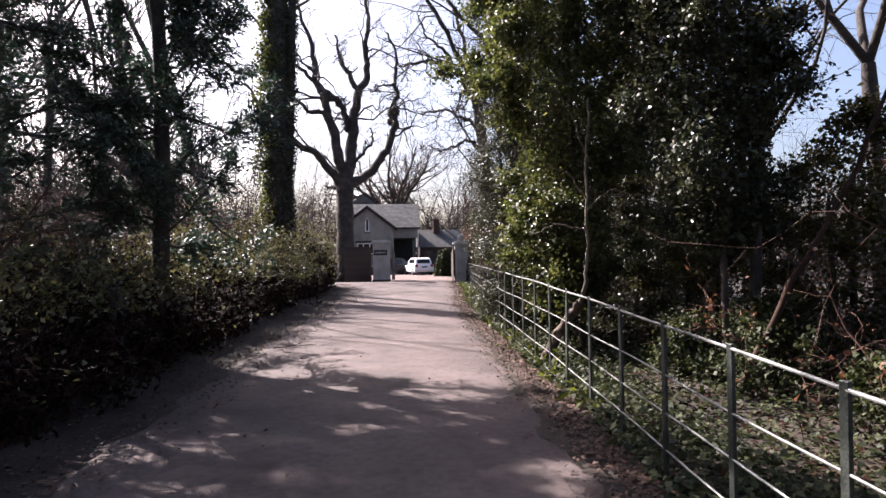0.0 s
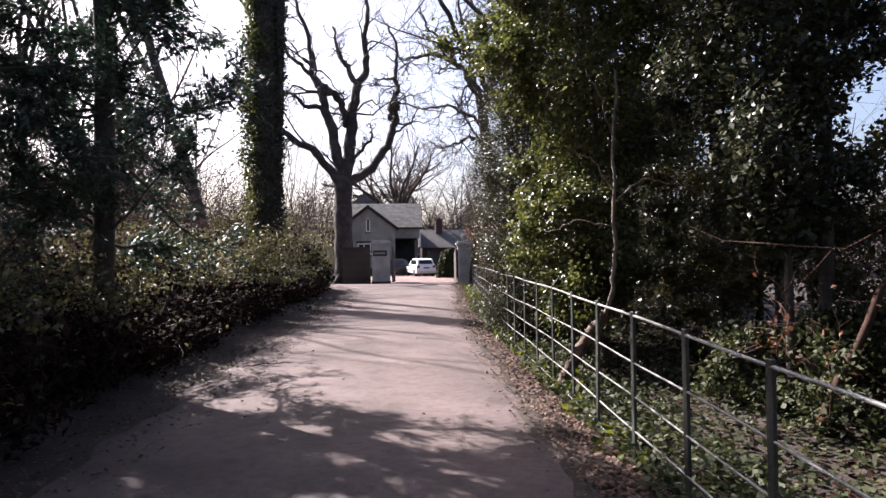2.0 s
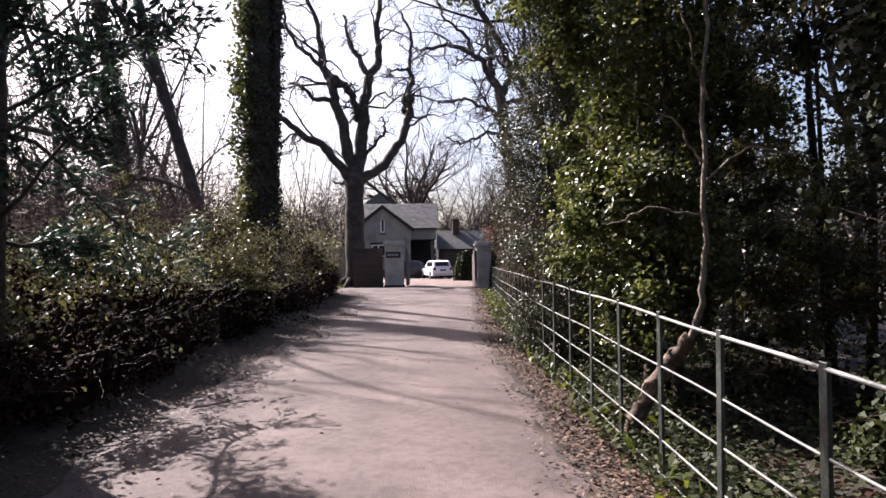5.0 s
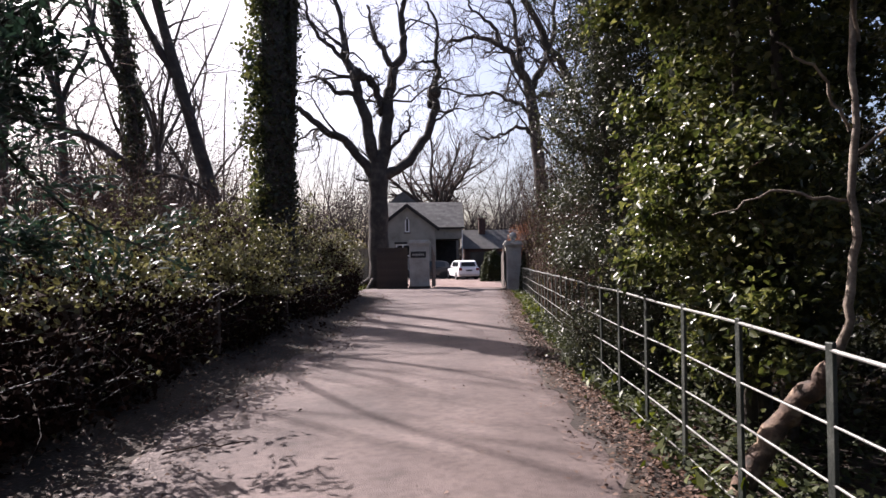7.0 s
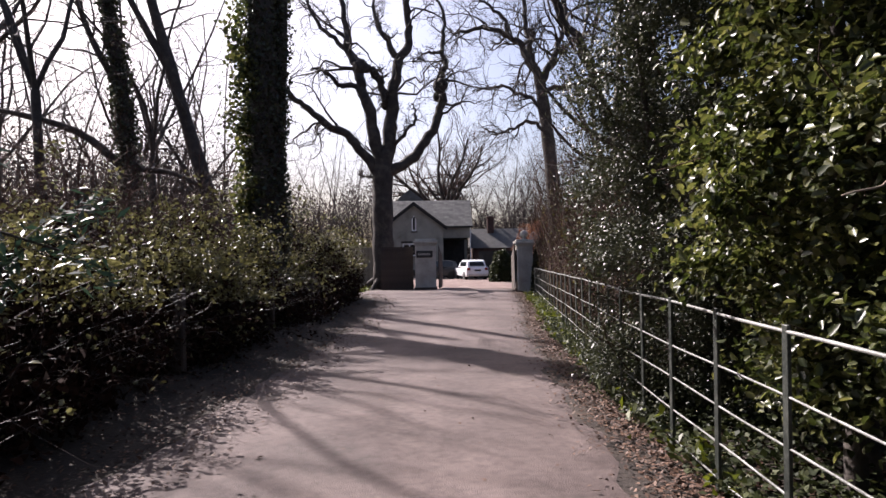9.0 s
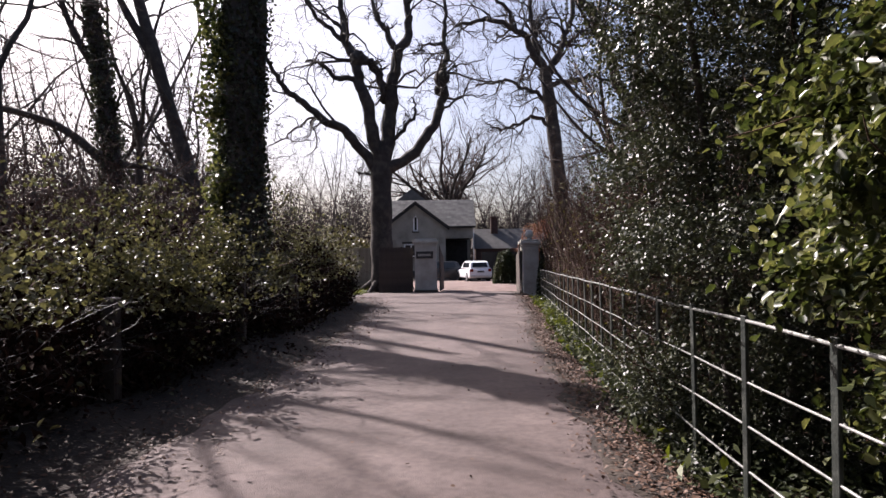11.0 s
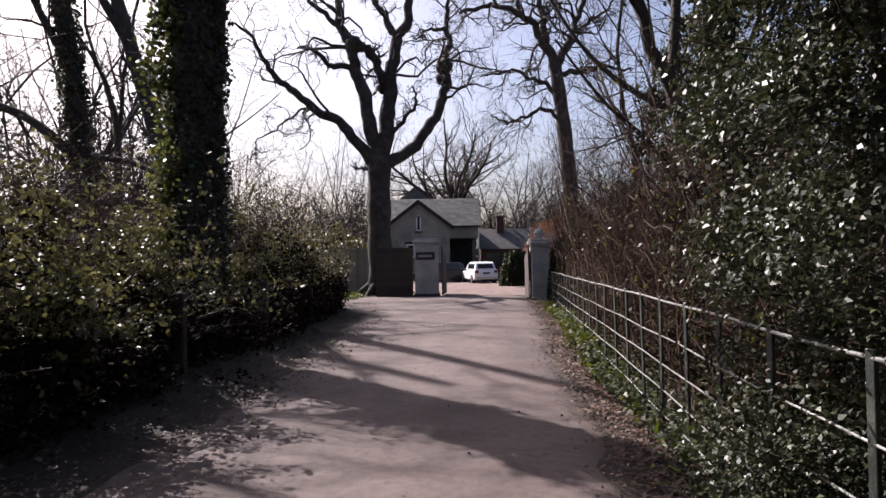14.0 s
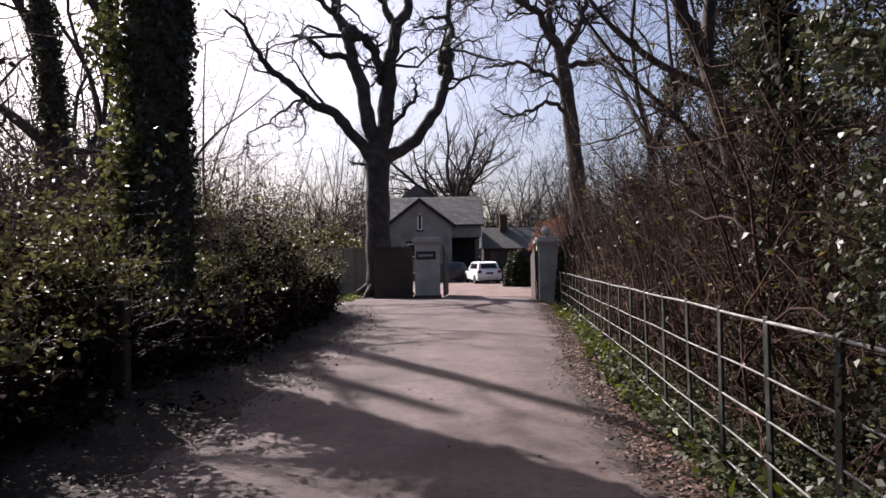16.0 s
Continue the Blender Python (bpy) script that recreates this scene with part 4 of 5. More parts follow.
bare_tree(5.0, 20.2, 13, 0.2, (-0.4, 0), 0.5, "ivy-clad tree behind an iron fence", ivy=14000, group="wood behind the fence")

# unseen trees added where the lane comes from, to cut sky light
for x, y in ((-5.5, -7), (8.5, -5), (0.5, -16), (-9, -2), (-8, -14), (8, -12), (17, 2), (-2, -11)):
    evergreen(x, y, [(-0.1, 2.4, 0), (4, 3.0, 0), (10, 2.9, 0), (15, 0.7, 0)], 6000, 0.30, M_IVY, "unseen tall evergreen added to block sky light", 3, 0.5, "unseen_evergreen", "evergreens behind the walker")
for x, y, h in ((-13, 38.5, 19), (-18, 32, 20), (-16, 26, 18), (-24, 44, 20), (-15, 50, 15)):
    bare_tree(x, y, h, 0.2, (0.3, 0), 0.35, "tall bare winter tree in a wood", 0.4, group="wood on the bank", stems=4)

# ---- gate, house, cars ----
def pier(x0, x1, y0, y1, z0, z1, ball, label):
    t = thing("gate_pier", label, "gate pier", "pair of gate piers", at=((x0 + x1) / 2, (y0 + y1) / 2, z0))
    bm = bmesh.new()
    box(bm, x0, x1, y0, y1, z0 - 0.2, z1 - 0.3, 0.012)
    part("shaft", fix(bm), M_PIER, t, smooth=False)
    bm = bmesh.new()
    box(bm, x0 - 0.05, x1 + 0.05, y0 - 0.05, y1 + 0.05, z0 - 0.2, z0 + 0.16, 0.015)
    part("plinth", fix(bm), M_DARKWOOD if not ball else M_PIER, t, smooth=False)
    bm = bmesh.new()
    box(bm, x0 - 0.04, x1 + 0.04, y0 - 0.04, y1 + 0.04, z1 - 0.3, z1 - 0.22, 0.01)
    box(bm, x0 - 0.09, x1 + 0.09, y0 - 0.09, y1 + 0.09, z1 - 0.217, z1 - 0.08, 0.02)
    box(bm, x0 - 0.02, x1 + 0.02, y0 - 0.02, y1 + 0.02, z1 - 0.077, z1, 0.02)
    part("cap", fix(bm), M_PIER, t, smooth=False)
    if ball:
        bm = bmesh.new()
        bmesh.ops.create_uvsphere(bm, u_segments=20, v_segments=14, radius=0.19, matrix=Matrix.Translation(((x0 + x1) / 2, (y0 + y1) / 2, z1 + 0.24)))
        bmesh.ops.create_cone(bm, cap_ends=True, segments=16, radius1=0.14, radius2=0.08, depth=0.1, matrix=Matrix.Translation(((x0 + x1) / 2, (y0 + y1) / 2, z1 + 0.04)))
        part("ball_finial", bm, M_PIER, t)
    return t


pier(-0.28, 0.72, 38.0, 38.75, -0.17, 2.32, False, "pale painted gate pier with a dark name plaque")
pier(4.45, 5.15, 36.6, 37.3, -0.36, 2.19, True, "pale painted gate pier topped by a stone ball")
sign = thing("name_plaque", "black name plaque with faded pale lettering", "sign", at=(0.15, 37.99, 1.6))
bm = bmesh.new()
box(bm, -0.22, 0.56, 37.965, 37.998, 1.42, 1.74, 0.006)
part("board", fix(bm), M_PLAQUE, sign, smooth=False)
bm = bmesh.new()
for k in range(7):
    box(bm, -0.13 + k * 0.085, -0.07 + k * 0.085, 37.958, 37.964, 1.53, 1.63)
part("lettering", fix(bm), M_PIER, sign, smooth=False)


def gate_leaf(x, y0, y1, z0, turn):
    t = thing("wooden_gate", "open dark timber gate leaf with a swept top", "gate", "pair of gate leaves", at=(x, y0, z0))
    for k in range(8):
        w = (y1 - y0) / 8
        a, b_ = k / 8, (k + 1) / 8
        za, zb = 2.0 - 0.55 * a ** 0.7, 2.0 - 0.55 * b_ ** 0.7
        bm = bmesh.new()
        slab(bm, [(y0 + k * w + 0.004, z0 + 0.08), (y0 + (k + 1) * w - 0.004, z0 + 0.08), (y0 + (k + 1) * w - 0.004, zb), (y0 + k * w + 0.004, za)], -0.02, 0.02)
        bmesh.ops.transform(bm, verts=bm.verts, matrix=Matrix.Translation((x, y0, 0)) @ pose(0, 0, 0, 0, 0, 90 + turn) @ Matrix.Translation((-y0, 0, 0)))
        part("board", fix(bm), M_DARKWOOD, t, smooth=False)


gate_leaf(0.86, 38.8, 40.7, -0.2, -6)
gate_leaf(4.34, 36.75, 38.65, -0.32, -3)


def panel_fence(x0, x1, y, z0, z1, mat, label, name, w=0.12):
    t = thing(name, label, "fence", at=((x0 + x1) / 2, y, z0))
    n = int((x1 - x0) / w)
    me = None
    for k in range(n):
        if me is None:
            bm = bmesh.new()
            box(bm, -0.006, w + 0.006, -0.009, 0.009, 0, z1 - z0, 0.003)
            ob = part("board", fix(bm), mat, None, smooth=False)
            me = ob.data
        else:
            ob = new("board", me)
        ob.parent = t
        ob.location = (x0 + k * w - (x0 + x1) / 2, 0.01 if k % 2 else -0.01, rng.normal(0, 0.012))
    for z in (z0 + 0.35, z1 - 0.3):
        bm = box(bmesh.new(), x0, x1, y + 0.015, y + 0.07, z, z + 0.09, 0.006)
        part("cross_rail", fix(bm), mat, t, smooth=False)


panel_fence(-1.95, -0.34, 38.5, -0.35, 1.95, M_DARKWOOD, "dark stained close-boarded timber fence", "timber_fence")
panel_fence(-8.5, -2.0, 43.6, -0.3, 2.0, M_PALEWOOD, "weathered pale timber fence in sunlight", "timber_fence")


def lodge():
    y = 68.0
    t = thing("lodge_house", "cream rendered lodge house with a slate roof", "house", at=(1, y + 3, -0.6))
    # front gable, in strips round its openings
    gx, ap, ev, hw = -1.05, 6.4, 4.35, 2.75
    k = (ap - ev) / hw
    roofz = lambda x: ap - abs(x - gx) * k
    bm = bmesh.new()
    y0, y1 = y, y + 0.3
    L, Rr = gx - hw, gx + hw
    slab(bm, [(L, -0.8), (gx - 1.1, -0.8), (gx - 1.1, roofz(gx - 1.1)), (L, ev)], y0, y1)
    slab(bm, [(gx + 0.9, -0.8), (Rr, -0.8), (Rr, ev), (gx + 0.9, roofz(gx + 0.9))], y0, y1)
    slab(bm, [(gx - 1.1, -0.8), (gx + 0.9, -0.8), (gx + 0.9, 1.4), (gx - 1.1, 1.4)], y0, y1)
    slab(bm, [(gx - 1.1, 2.6), (gx + 0.9, 2.6), (gx + 0.9, 3.75), (gx - 1.1, 3.75)], y0, y1)
    slab(bm, [(gx - 1.1, 3.75), (gx - 0.22, 3.75), (gx - 0.22, roofz(gx - 0.22)), (gx - 1.1, roofz(gx - 1.1))], y0, y1)
    slab(bm, [(gx + 0.22, 3.75), (gx + 0.9, 3.75), (gx + 0.9, roofz(gx + 0.9)), (gx + 0.22, roofz(gx + 0.22))], y0, y1)
    slab(bm, [(gx - 0.22, 4.85), (gx, 5.25), (gx + 0.22, 4.85), (gx + 0.22, roofz(gx + 0.22)), (gx, ap), (gx - 0.22, roofz(gx - 0.22))], y0, y1)
    part("gable_wall", fix(bm), M_RENDER, t, smooth=False)
    bm = bmesh.new()
    box(bm, L, L + 0.3, y1, y + 8, -0.8, ev)
    box(bm, Rr, 4.3, y + 1.6, y + 1.9, 3.1, 4.3)
    box(bm, Rr, 4.0, y + 6.0, y + 6.3, -0.8, 4.3)
    box(bm, 4.0, 4.3, y + 6.3, y + 8, -0.8, 4.3)
    box(bm, 4.0, 4.3, y + 1.9, y + 6.3, 3.1, 4.3)
    box(bm, L + 0.3, 4.0, y + 7.7, y + 8, -0.8, 4.3)
    box(bm, Rr - 0.3, Rr, y1, y + 1.6, -0.8, 4.3)
    part("side_wall", fix(bm), M_RENDER, t, smooth=False)

    def pitch(name, a, b_, c, d, th=0.12):
        bm = bmesh.new()
        n = (Vector(b_) - Vector(a)).cross(Vector(d) - Vector(a)).normalized() * th
        up = [bm.verts.new(Vector(p)) for p in (a, b_, c, d)]
        dn = [bm.verts.new(Vector(p) - n) for p in (a, b_, c, d)]
        bm.faces.new(up)
        bm.faces.new(dn[::-1])
        for q in range(4):
            bm.faces.new((up[q - 1], dn[q - 1], dn[q], up[q]))
        roof = part(name, fix(bm), M_SLATE, t, smooth=False)
        # slate courses
        A, B, C, Dv = map(Vector, (a, b_, c, d))
        n = n.normalized()
        rows, cols = 14, max(4, int((B - A).length / 0.45))
        g = Buf()
        for r in range(rows):
            f0, f1 = r / rows, (r + 1.12) / rows
            for q in range(cols):
                s0, s1 = (q + (r % 2) * 0.5) / cols, (q + 1 + (r % 2) * 0.5) / cols
                s1 = min(s1, 1)
                pt = lambda s, f: A.lerp(B, s).lerp(Dv.lerp(C, s), min(f, 1))
                lift = n * 0.018
                p = [pt(s0, f0) + lift * 1.3, pt(s1 - 0.002, f0) + lift * 1.3, pt(s1 - 0.002, f1) + n * 0.01, pt(s0, f1) + n * 0.01]
                g.add([tuple(v) for v in p], [(0, 1, 2, 3)])
        part("slate_covering", g, M_SLATE, roof, smooth=False)

    ev2, o = 4.25, 0.25
    pitch("roof", (gx + hw + 0.3, y - o, roofz(gx + hw + 0.3)), (gx + hw + 0.3, y + 4.2, roofz(gx + hw + 0.3)), (gx, y + 4.2, ap + 0.1), (gx, y - o, ap + 0.1))
    pitch("roof", (gx - hw - 0.3, y + 4.2, roofz(gx - hw - 0.3)), (gx - hw - 0.3, y - o, roofz(gx - hw - 0.3)), (gx, y - o, ap + 0.1), (gx, y + 4.2, ap + 0.1))
    pitch("roof", (L - 0.6, y + 1.3, ev2), (4.6, y + 1.3, ev2), (4.6, y + 4.8, 7.0), (L - 0.6, y + 4.8, 7.0))
    pitch("roof", (4.6, y + 8.3, ev2), (L - 0.6, y + 8.3, ev2), (L - 0.6, y + 4.8, 7.0), (4.6, y + 4.8, 7.0))
    for s in (-1, 1):
        bm = bmesh.new()
        e = gx + s * (hw + 0.35)
        slab(bm, [(gx, ap + 0.12), (gx, ap - 0.27), (e, roofz(e) - 0.3), (e, roofz(e) + 0.06)], y - 0.32, y - 0.255)
        part("bargeboard", fix(bm), M_BLACK, t, smooth=False)
    bm = bmesh.new()
    box(bm, 4.34, 4.42, y + 1.5, y + 1.58, -0.6, 4.2)
    part("drainpipe", fix(bm), M_WHITE, t, smooth=False)
    bm = bmesh.new()
    box(bm, Rr, 4.55, y + 1.2, y + 1.3, 4.08, 4.2, 0.01)
    part("gutter", fix(bm), M_BLACK, t, smooth=False)

    def window(name, x0, x1, z0, z1, bars, yy):
        bm = bmesh.new()
        box(bm, x0, x0 + 0.12, yy, yy + 0.1, z0, z1)
        box(bm, x1 - 0.12, x1, yy, yy + 0.1, z0, z1)
        box(bm, x0 + 0.12, x1 - 0.12, yy, yy + 0.1, z0, z0 + 0.12)
        box(bm, x0 + 0.12, x1 - 0.12, yy, yy + 0.1, z1 - 0.12, z1)
        for q in range(1, bars + 1):
            xx = x0 + (x1 - x0) * q / (bars + 1)
            box(bm, xx - 0.05, xx + 0.05, yy + 0.003, yy + 0.097, z0 + 0.12, z1 - 0.12)
        w = part(name, fix(bm), M_WHITE, t, smooth=False)
        bm = bmesh.new()
        box(bm, x0 + 0.05, x1 - 0.05, yy + 0.04, yy + 0.06, z0 + 0.05, z1 - 0.05)
        part("pane", fix(bm), M_GLASS, w, smooth=False)
        bm = bmesh.new()
        box(bm, x0 - 0.1, x1 + 0.1, yy - 0.22, yy - 0.004, z0 - 0.13, z0 - 0.004, 0.01)
        part("sill", fix(bm), M_DARKWOOD, w, smooth=False)

    window("window", gx - 1.1, gx + 0.9, 1.4, 2.6, 2, y + 0.06)
    window("lancet_window", gx - 0.22, gx + 0.22, 3.75, 5.2, 0, y + 0.1)
    bm = bmesh.new()
    box(bm, gx - 1.25, gx + 1.05, y - 0.05, y - 0.004, 2.62, 2.8, 0.01)
    part("lintel", fix(bm), M_BLACK, t, smooth=False)
    bm = bmesh.new()
    slab(bm, [(-4.0, 6.2), (0.8, 6.2), (0.9, 6.3), (-1.6, 8.3), (-4.1, 6.3)], y + 6.0, y + 8.2)
    part("rear_gable", fix(bm), M_SLATE, t, smooth=False)
    # open recess lined in black to stand in for its shade
    bm = bmesh.new()
    box(bm, Rr + 0.02, 4.0, y + 5.9, y + 5.98, -0.75, 3.0)
    part("recess_shade_back", fix(bm), M_BLACK, t, smooth=False)
    bm = bmesh.new()
    box(bm, Rr + 0.02, 4.0, y + 1.95, y + 5.9, 3.02, 3.12)
    part("recess_shade_ceiling", fix(bm), M_BLACK, t, smooth=False)


lodge()


def outbuilding():
    t = thing("outbuilding", "low brick outbuilding with a slate roof and chimney", "building", at=(8, 76, -0.6))
    bm = bmesh.new()
    box(bm, 4.9, 13.5, 74, 79, -0.8, 2.2)
    part("wall", fix(bm), M_BRICK, t, smooth=False)
    bm = bmesh.new()
    slab(bm, [(0, 2.1), (2.8, 4.2), (5.6, 2.1), (2.8, 2.3)], 4.7, 13.8, Matrix.Translation((0, 73.7, 0)) @ Matrix(((0, 1, 0, 0), (1, 0, 0, 0), (0, 0, 1, 0), (0, 0, 0, 1))))
    part("roof", fix(bm), M_SLATE, t, smooth=False)
    bm = bmesh.new()
    box(bm, 6.6, 7.3, 75.8, 76.5, 3.6, 5.3, 0.02)
    box(bm, 6.52, 7.38, 75.72, 76.58, 5.303, 5.45, 0.02)
    part("chimney", fix(bm), M_BRICK, t, smooth=False)


outbuilding()


def car(x, y, z, turn, paint, label):
    t = thing("car", label, "car", "parked cars", at=(x, y, z))
    m = Matrix.Translation((x, y, z)) @ pose(0, 0, 0, 0, 0, turn)
    # side profile, tail at 0, nose at 4.5
    side = [(0.05, 0.35), (0.0, 0.55), (0.05, 0.95), (0.22, 1.05), (4.35, 0.85), (4.5, 0.6), (4.45, 0.3), (0.4, 0.25)]
    roofp = [(0.18, 1.02), (0.42, 1.50), (0.75, 1.60), (2.2, 1.60), (2.75, 1.48), (3.4, 0.98)]
    turn90 = Matrix(((0, 1, 0, 0), (1, 0, 0, 0), (0, 0, 1, 0), (0, 0, 0, 1)))
    bm = bmesh.new()
    slab(bm, side, -0.9, 0.9)
    bmesh.ops.bevel(bm, geom=list(bm.edges), offset=0.07, segments=3, affect="EDGES", profile=0.6)
    bmesh.ops.transform(bm, verts=bm.verts, matrix=m @ turn90)
    part("body", fix(bm), paint, t)
    bm = bmesh.new()
    slab(bm, roofp, -0.8, 0.8)
    for v in bm.verts:
        if v.co.z > 1.3:
            v.co.y *= 0.86
    bmesh.ops.bevel(bm, geom=list(bm.edges), offset=0.06, segments=3, affect="EDGES", profile=0.6)
    bmesh.ops.transform(bm, verts=bm.verts, matrix=m @ turn90)
    part("cabin", fix(bm), paint, t)
    bm = bmesh.new()
    slab(bm, [(-0.62, 1.08), (0.62, 1.08), (0.54, 1.45), (-0.54, 1.45)], -0.01, 0.01, m @ Matrix.Translation((0, 0.275, 0)) @ Matrix.Translation((0, 0, 1.08)) @ pose(0, 0, 0, -26, 0, 0) @ Matrix.Translation((0, 0, -1.08)) @ Matrix.Translation((0, -0.09, 0)))
    part("rear_window", fix(bm), M_GLASS, t, smooth=False)
    for s in (-1, 1):
        for a, b_ in ((0.62, 1.5), (1.58, 2.4)):
            bm = bmesh.new()
            slab(bm, [(a, 1.08), (b_ + 0.25, 1.08), (b_, 1.47), (a + 0.08, 1.47)], -0.008, 0.008, m @ turn90 @ Matrix.Translation((0, s * 0.76, 0)) @ Matrix.Translation((0, 0, 1.08)) @ pose(0, 0, 0, s * 9, 0, 0) @ Matrix.Translation((0, s * 0.035, -1.08)))
            part("side_window", fix(bm), M_GLASS, t, smooth=False)
        bm = bmesh.new()
        box(bm, s * 0.72 - 0.12, s * 0.72 + 0.12, -0.03, 0.06, 0.78, 1.0, 0.02, m)
        part("tail_light", fix(bm), M_LAMP, t, smooth=False)
        for yy in (0.85, 3.6):
            bm = bmesh.new()
            bmesh.ops.create_cone(bm, cap_ends=True, segments=28, radius1=0.34, radius2=0.34, depth=0.22, matrix=m @ Matrix.Translation((s * 0.82, yy, 0.33)) @ pose(0, 0, 0, 0, 90, 0))
            w = part("wheel", fix(bm), M_TYRE, t, smooth=False)
            bm = bmesh.new()
            bmesh.ops.create_cone(bm, cap_ends=True, segments=20, radius1=0.22, radius2=0.22, depth=0.02, matrix=m @ Matrix.Translation((s * 0.935, yy, 0.33)) @ pose(0, 0, 0, 0, 90, 0))
            part("rim", fix(bm), M_ALLOY if paint is M_CAR else M_TYRE, w, smooth=False)
    bm = bmesh.new()
    box(bm, -0.26, 0.26, -0.035, 0.0, 0.72, 0.84, 0.004, m)
    part("number_plate", fix(bm), M_PLAQUE, t, smooth=False)
    bm = bmesh.new()
    box(bm, -0.84, 0.84, -0.06, 0.2, 0.3, 0.5, 0.03, m)
    part("bumper", fix(bm), M_PLAQUE if paint is M_CARDARK else M_ALLOY, t, smooth=False)


car(4.2, 58.3, -0.56, 11, M_CAR, "white estate car parked in front of a house")
car(3.0, 63.0, -0.6, 92, M_CARDARK, "dark grey car parked beside a house")


def dome_bush(x, y, rx, ry, z1, n, label, mat):
    z0 = float(level(x, y))
    t = thing("clipped_bush", label, "bush", at=(x, y, z0))
    b = Buf()
    P, R = shoots(np.repeat([(x, y, z0 - 0.1)], 8, 0), rng.normal(0, 0.5, (8, 3)) + (0, 0, 1), np.full(8, z1 * 0.8), np.full(8, 0.05), 5, 0.15, 0.05)
    tubes(b, P, R, 5)
    part("stem_tangle", b, M_BARK, t)
    b = Buf()
    d = unit(rng.normal(0, 1, (n, 3)))
    d[:, 2] = np.abs(d[:, 2])
    d *= (rng.uniform(0.5, 1, (n, 1)) ** 0.3) * (1 + 0.1 * np.sin(d[:, :1] * 9) * np.cos(d[:, 1:2] * 7))
    leaves(b, np.array([x, y, z0]) + d * (rx, ry, z1 - z0), 0.13)
    part("foliage", b, mat, t)


dome_bush(5.35, 51, 0.9, 1.0, 1.78, 8000, "rounded dark green bush inside a gateway", M_HEDGE)
dome_bush(9.6, 50, 2.0, 2.0, 2.6, 6000, "broad dark green hedge inside a gateway", M_HEDGE)
# dark boundary behind the car, its black carrying the shade there
panel_fence(4.7, 8.4, 63.4, -0.7, 1.75, M_BLACK, "close-boarded timber fence blackened for the shade behind a parked car", "timber_fence", 0.15)
dome_bush(10.5, 66, 3.0, 2.0, 4.6, 9000, "russet-leaved hedge beside an outbuilding", M_RUSSET)
dome_bush(-5.0, 45.2, 3.0, 1.2, 3.1, 7000, "olive-green laurel hedge behind a timber fence", M_OLIVE)
dome_bush(5.75, 36.7, 0.75, 0.8, 2.3, 6000, "ivy bush clinging to a gate pier", M_IVY)


# ---- far woods ----
def far_wood(x0, x1, y, h, n, label):
    t = thing("far_wood", label, "wood", kind="stuff", at=((x0 + x1) / 2, y, -0.6))
    x = rng.uniform(x0, x1, n)
    S = np.stack([x, y + rng.normal(0, 4, n), np.full(n, -0.6)], -1)
    P, R = shoots(S, rng.normal(0, 0.15, (n, 3)) + (0, 0, 1), h * rng.uniform(0.5, 1.15, n), rng.uniform(0.06, 0.13, n), 6, 0.16, 0)
    b = Buf()
    tubes(b, P, R, 4)
    S, D, L, Q = sprout(P, R, 10, 0.15, 1, 60, 0.42, 0.4)
    P1, R1 = shoots(S, D, L, Q, 4, 0.2, 0.05)
    tubes(b, P1, R1, 3)
    S, D, L, Q = sprout(P1, R1, 4, 0.15, 1, 60, 0.5, 0.5)
    tubes(b, *shoots(S, D, L, np.maximum(Q * 0.7, 0.011), 2, 0.25, 0.03), 3)
    part("tree_belt", b, M_FARWOOD, t)
    b = Buf()
    m = n * 340
    xs = rng.uniform(x0, x1, m)
    top = h * (0.5 + 0.1 * np.sin(xs * 0.55) + 0.07 * np.sin(xs * 1.7 + 1) + 0.04 * np.sin(xs * 4.1))
    at = np.stack([xs, y + rng.normal(0, 3, m), -0.6 + top * rng.uniform(0, 1, m) ** 0.85 * rng.uniform(0.7, 1.25, m)], -1)
    leaves(b, at, 0.28, 0.5)
    part("undergrowth", b, M_FARWOOD, t)


far_wood(-50, -4, 95, 17.5, 170, "far bare winter wood beyond a hedge")
far_wood(-60, -15, 55, 18.5, 140, "bare winter wood beyond the bank")
far_wood(3, 50, 88, 13.5, 190, "far bare winter wood beyond outbuildings")
far_wood(14, 40, 45, 10, 60, "bare winter wood behind the fence")

# ---- leaves on the ground ----
def strip(n, lo, hi, y0, y1, side):
    """Places on the ground beside the road."""
    y = rng.uniform(y0, y1, n)
    d = rng.uniform(lo, hi, n) + rng.normal(0, 0.1, n)
    x = road_right(y) + d if side > 0 else road_left(y) - d
    inside = (x < road_right(y)) & (x > road_left(y))
    z = np.where(inside, -0.02 * np.clip(y - 30, 0, 30) + 0.03, level(x, y))
    return np.stack([x, y, z + rng.uniform(0.005, 0.03, n)], -1)


def litter(name, label, at, size, mat, bias=(0, 0, 2.0), wide=0.6, category="leaves"):
    b = Buf()
    leaves(b, at, size, wide, bias, 0.1)
    ob = new(name, b.mesh(name, mat))
    tagged(ob, label, category, kind="stuff")


litter("fallen_leaves", "brown fallen leaves along a lane's edge", np.concatenate([strip(34000, 0.0, 0.8, 0, 36, 1), strip(1500, -0.3, 0, 0, 36, 1), strip(6000, -0.2, 0.9, 0, 34, -1), strip(2500, -0.7, -0.1, 0, 34, -1), strip(300, -3.4, -0.2, 0, 34, 1)]), 0.043, M_LITTER)
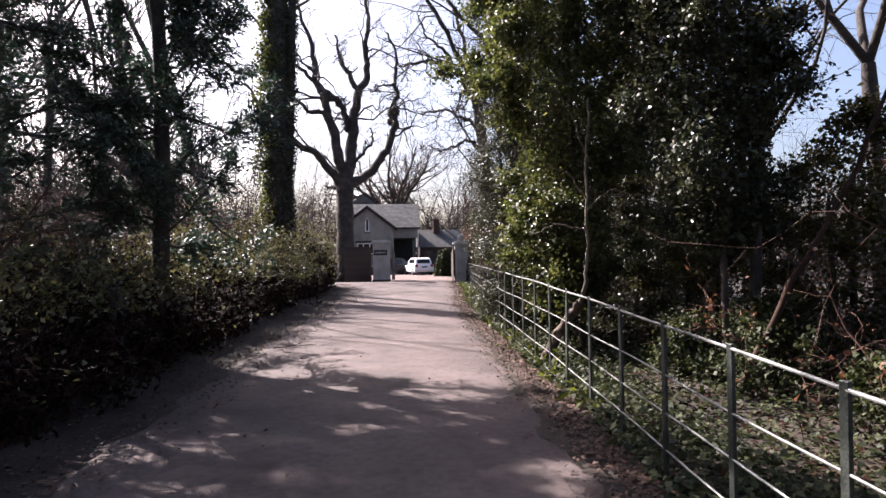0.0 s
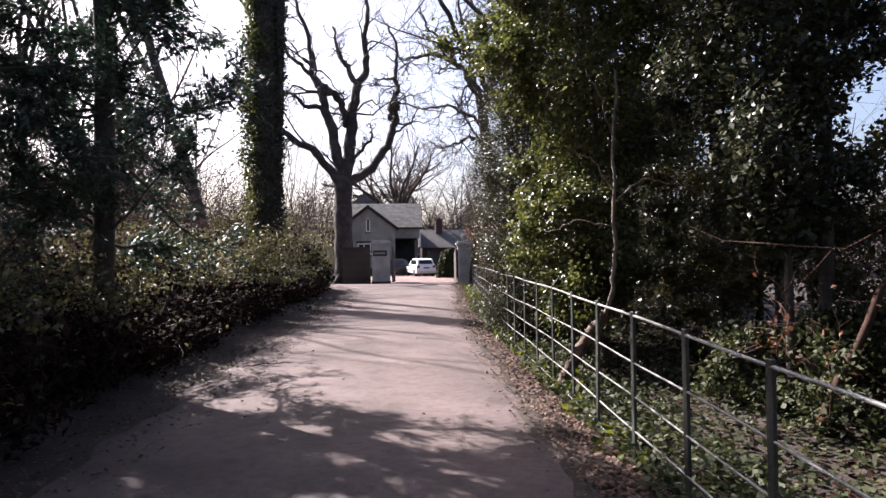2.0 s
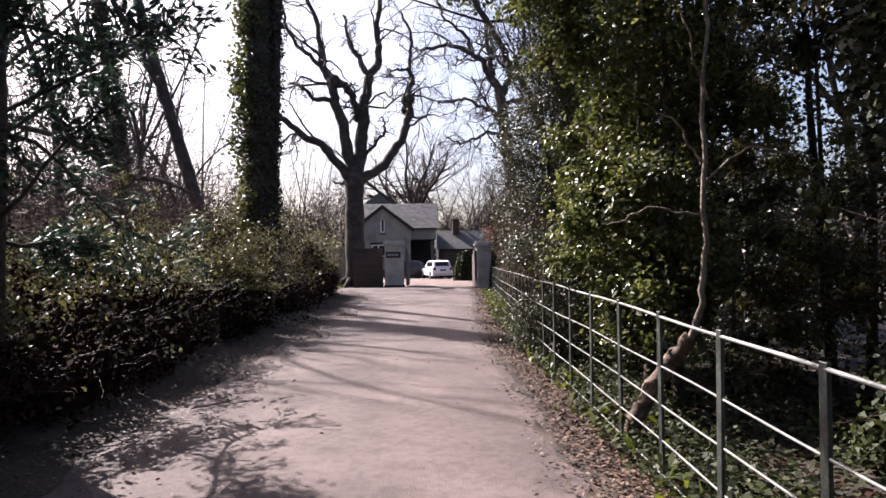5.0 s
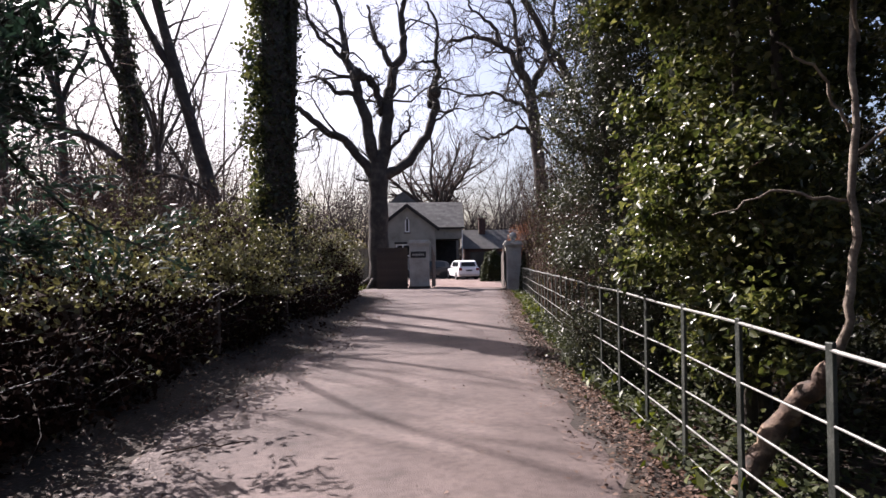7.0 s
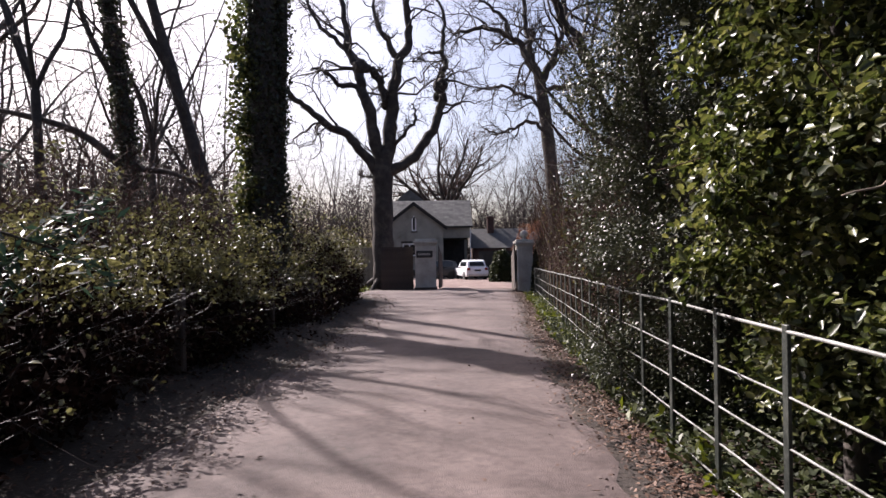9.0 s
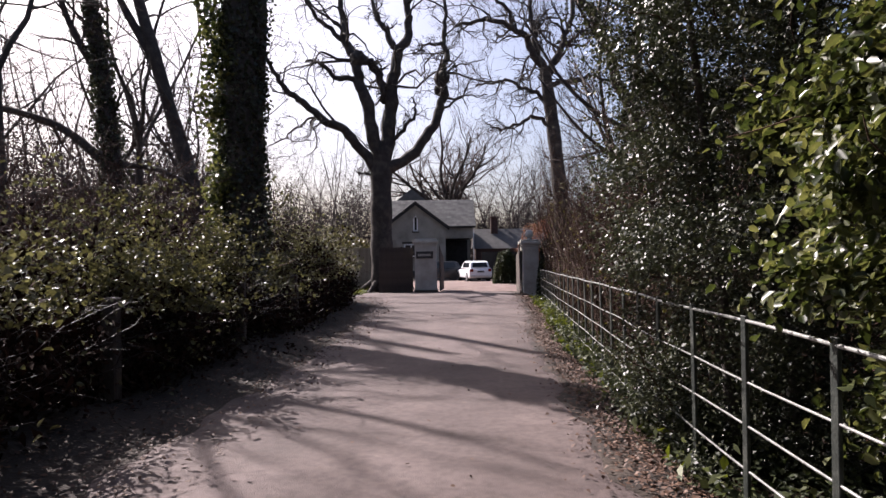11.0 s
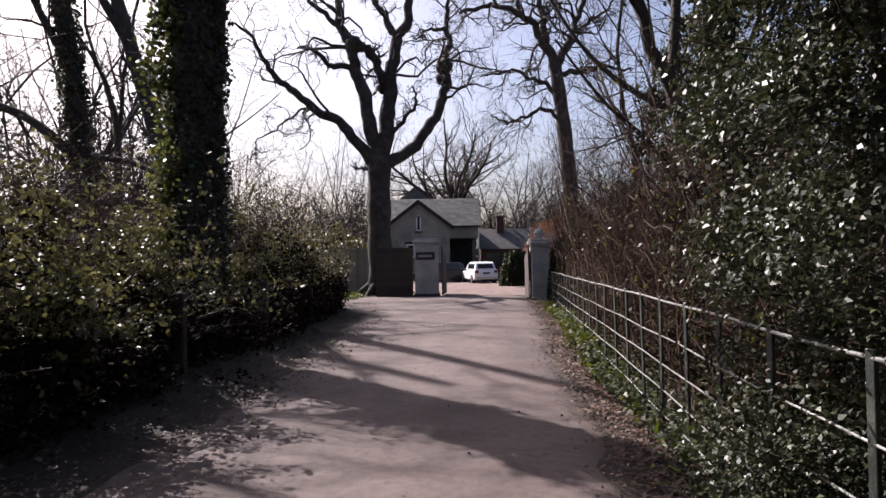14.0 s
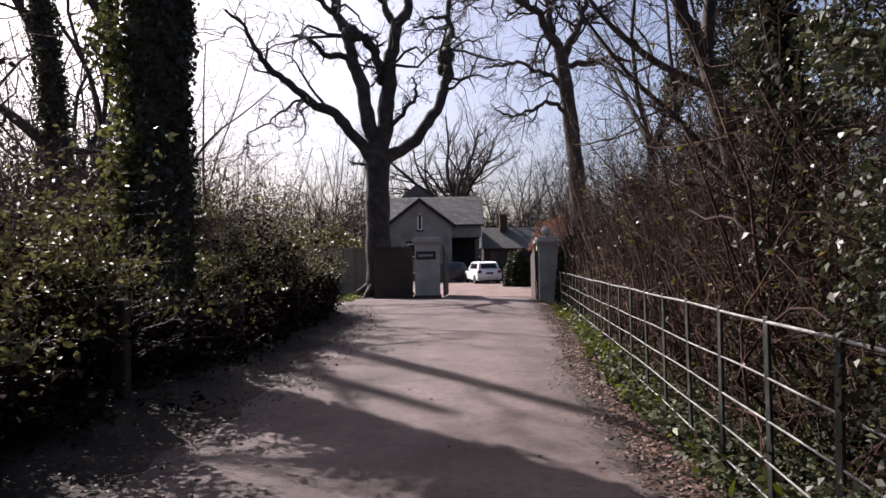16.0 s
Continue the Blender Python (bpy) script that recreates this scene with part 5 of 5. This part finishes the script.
# woodland litter uses the darker leaf colour in place of shade
litter("woodland_litter", "brown leaf litter darkened for the shade of a woodland floor", np.concatenate([strip(16000, 0.7, 5, 0, 34, 1), strip(9000, 0.7, 5, 0, 34, -1)]), 0.09, M_DEAD_SHADE)
at = np.concatenate([strip(24000, 0.45, 1.6, 0, 33, 1), strip(16000, 1.2, 4.0, 0, 20, 1)])
at[:, 2] += np.abs(rng.normal(0, 0.09, len(at)))
litter("ground_ivy", "low ground ivy under an iron fence", at, 0.06, M_CREEPER, (0, 0, 1.2), 0.85, "ivy")
at = np.concatenate([strip(1100, 0.35, 0.85, 22.5, 31, 1), strip(400, 0.3, 0.8, 5, 23, 1)])
at[:, 2] += np.abs(rng.normal(0, 0.12, len(at)))
litter("verge_plants", "fresh green plants along a verge", at, 0.12, M_FRESH, (0, 0, 0.5), 0.4, "plants")
at = np.stack([rng.uniform(-5, -1.0, 2500), rng.uniform(36.5, 40, 2500), np.zeros(2500)], -1)
at[:, 2] = level(at[:, 0], at[:, 1]) + np.abs(rng.normal(0, 0.1, 2500))
at = at[at[:, 0] < -2.6]
litter("verge_plants", "fresh green plants at the foot of an oak", at, 0.14, M_FRESH, (0, 0, 0.5), 0.4, "plants")

t = thing("leaning_tree", "thin bare tree leaning away from an iron fence", "tree", "wood behind the fence", at=(4.3, 7.5, -0.2))
P, R = limb(t, [(4.3, 7.5, -0.35), (5.0, 7.5, 0.95), (6.3, 7.5, 3.2), (7.2, 7.6, 5.6)], 0.05, 0.02, 8, "trunk", M_GREYTWIG, gnarl=0.02)
spread(t, P, R, [(7, 0.3, 1, 45, 0.3, 0.4, 5, 0.2, 0.03, 4), (4, 0.2, 1, 45, 0.4, 0.5, 3, 0.25, 0.03, 3)], M_GREYTWIG, M_GREYTWIG)

# leaning stem behind the fence
t = thing("holly_sapling", "pale leaning holly stem with a bare sunlit base", "tree", at=(2.75, 10.3, -0.2))
limb(t, [(2.7, 10.4, -0.25), (3.0, 10.35, 0.3), (3.25, 10.1, 0.75)], 0.088, 0.075, 12, "log", M_LOG, n=24, knobs=0.1, gnarl=0.008)
limb(t, [(3.22, 10.1, 0.7), (3.3, 10.0, 1.1), (3.32, 9.95, 1.8), (3.3, 9.9, 2.8), (3.36, 9.9, 4.0)], 0.036, 0.018, 8, "stem", M_PALEBARK, gnarl=0.012)
for a in (((3.3, 9.95, 2.4), (3.0, 9.8, 2.75), (2.6, 9.6, 2.9)), ((3.32, 9.95, 1.9), (2.9, 10.1, 2.0), (2.5, 10.3, 1.85)), ((3.34, 9.9, 3.0), (3.0, 9.6, 3.6), (2.7, 9.4, 4.0)), ((3.3, 9.95, 2.2), (3.6, 9.7, 2.5), (4.0, 9.4, 2.4))):
    limb(t, a, 0.014, 0.005, 6, "branch", M_PALEBARK, gnarl=0.015)


def bank_post(x, y):
    t = thing("fence_post", "old dark timber post among brambles", "post", "posts along the bank", at=(x, y, float(level(x, y))))
    bm = bmesh.new()
    box(bm, x - 0.075, x + 0.075, y - 0.075, y + 0.075, float(level(x, y)) - 0.2, 1.2, 0.018)
    part("shaft", fix(bm), M_DARKWOOD, t, smooth=False)


for x, y in POSTS:
    bank_post(x, y)

t = thing("fallen_twig", "thin dark forked twig lying on tarmac", "twig", at=(-1.45, 11.0, 0.02))
limb(t, [(-1.72, 10.8, 0.045), (-1.5, 10.95, 0.06), (-1.3, 10.98, 0.055), (-1.12, 11.12, 0.05)], 0.008, 0.004, 6, "stem", M_GREYTWIG, gnarl=0.006)
limb(t, [(-1.45, 10.96, 0.058), (-1.36, 11.1, 0.07), (-1.3, 11.22, 0.05)], 0.005, 0.003, 5, "side_twig", M_GREYTWIG, gnarl=0.004)
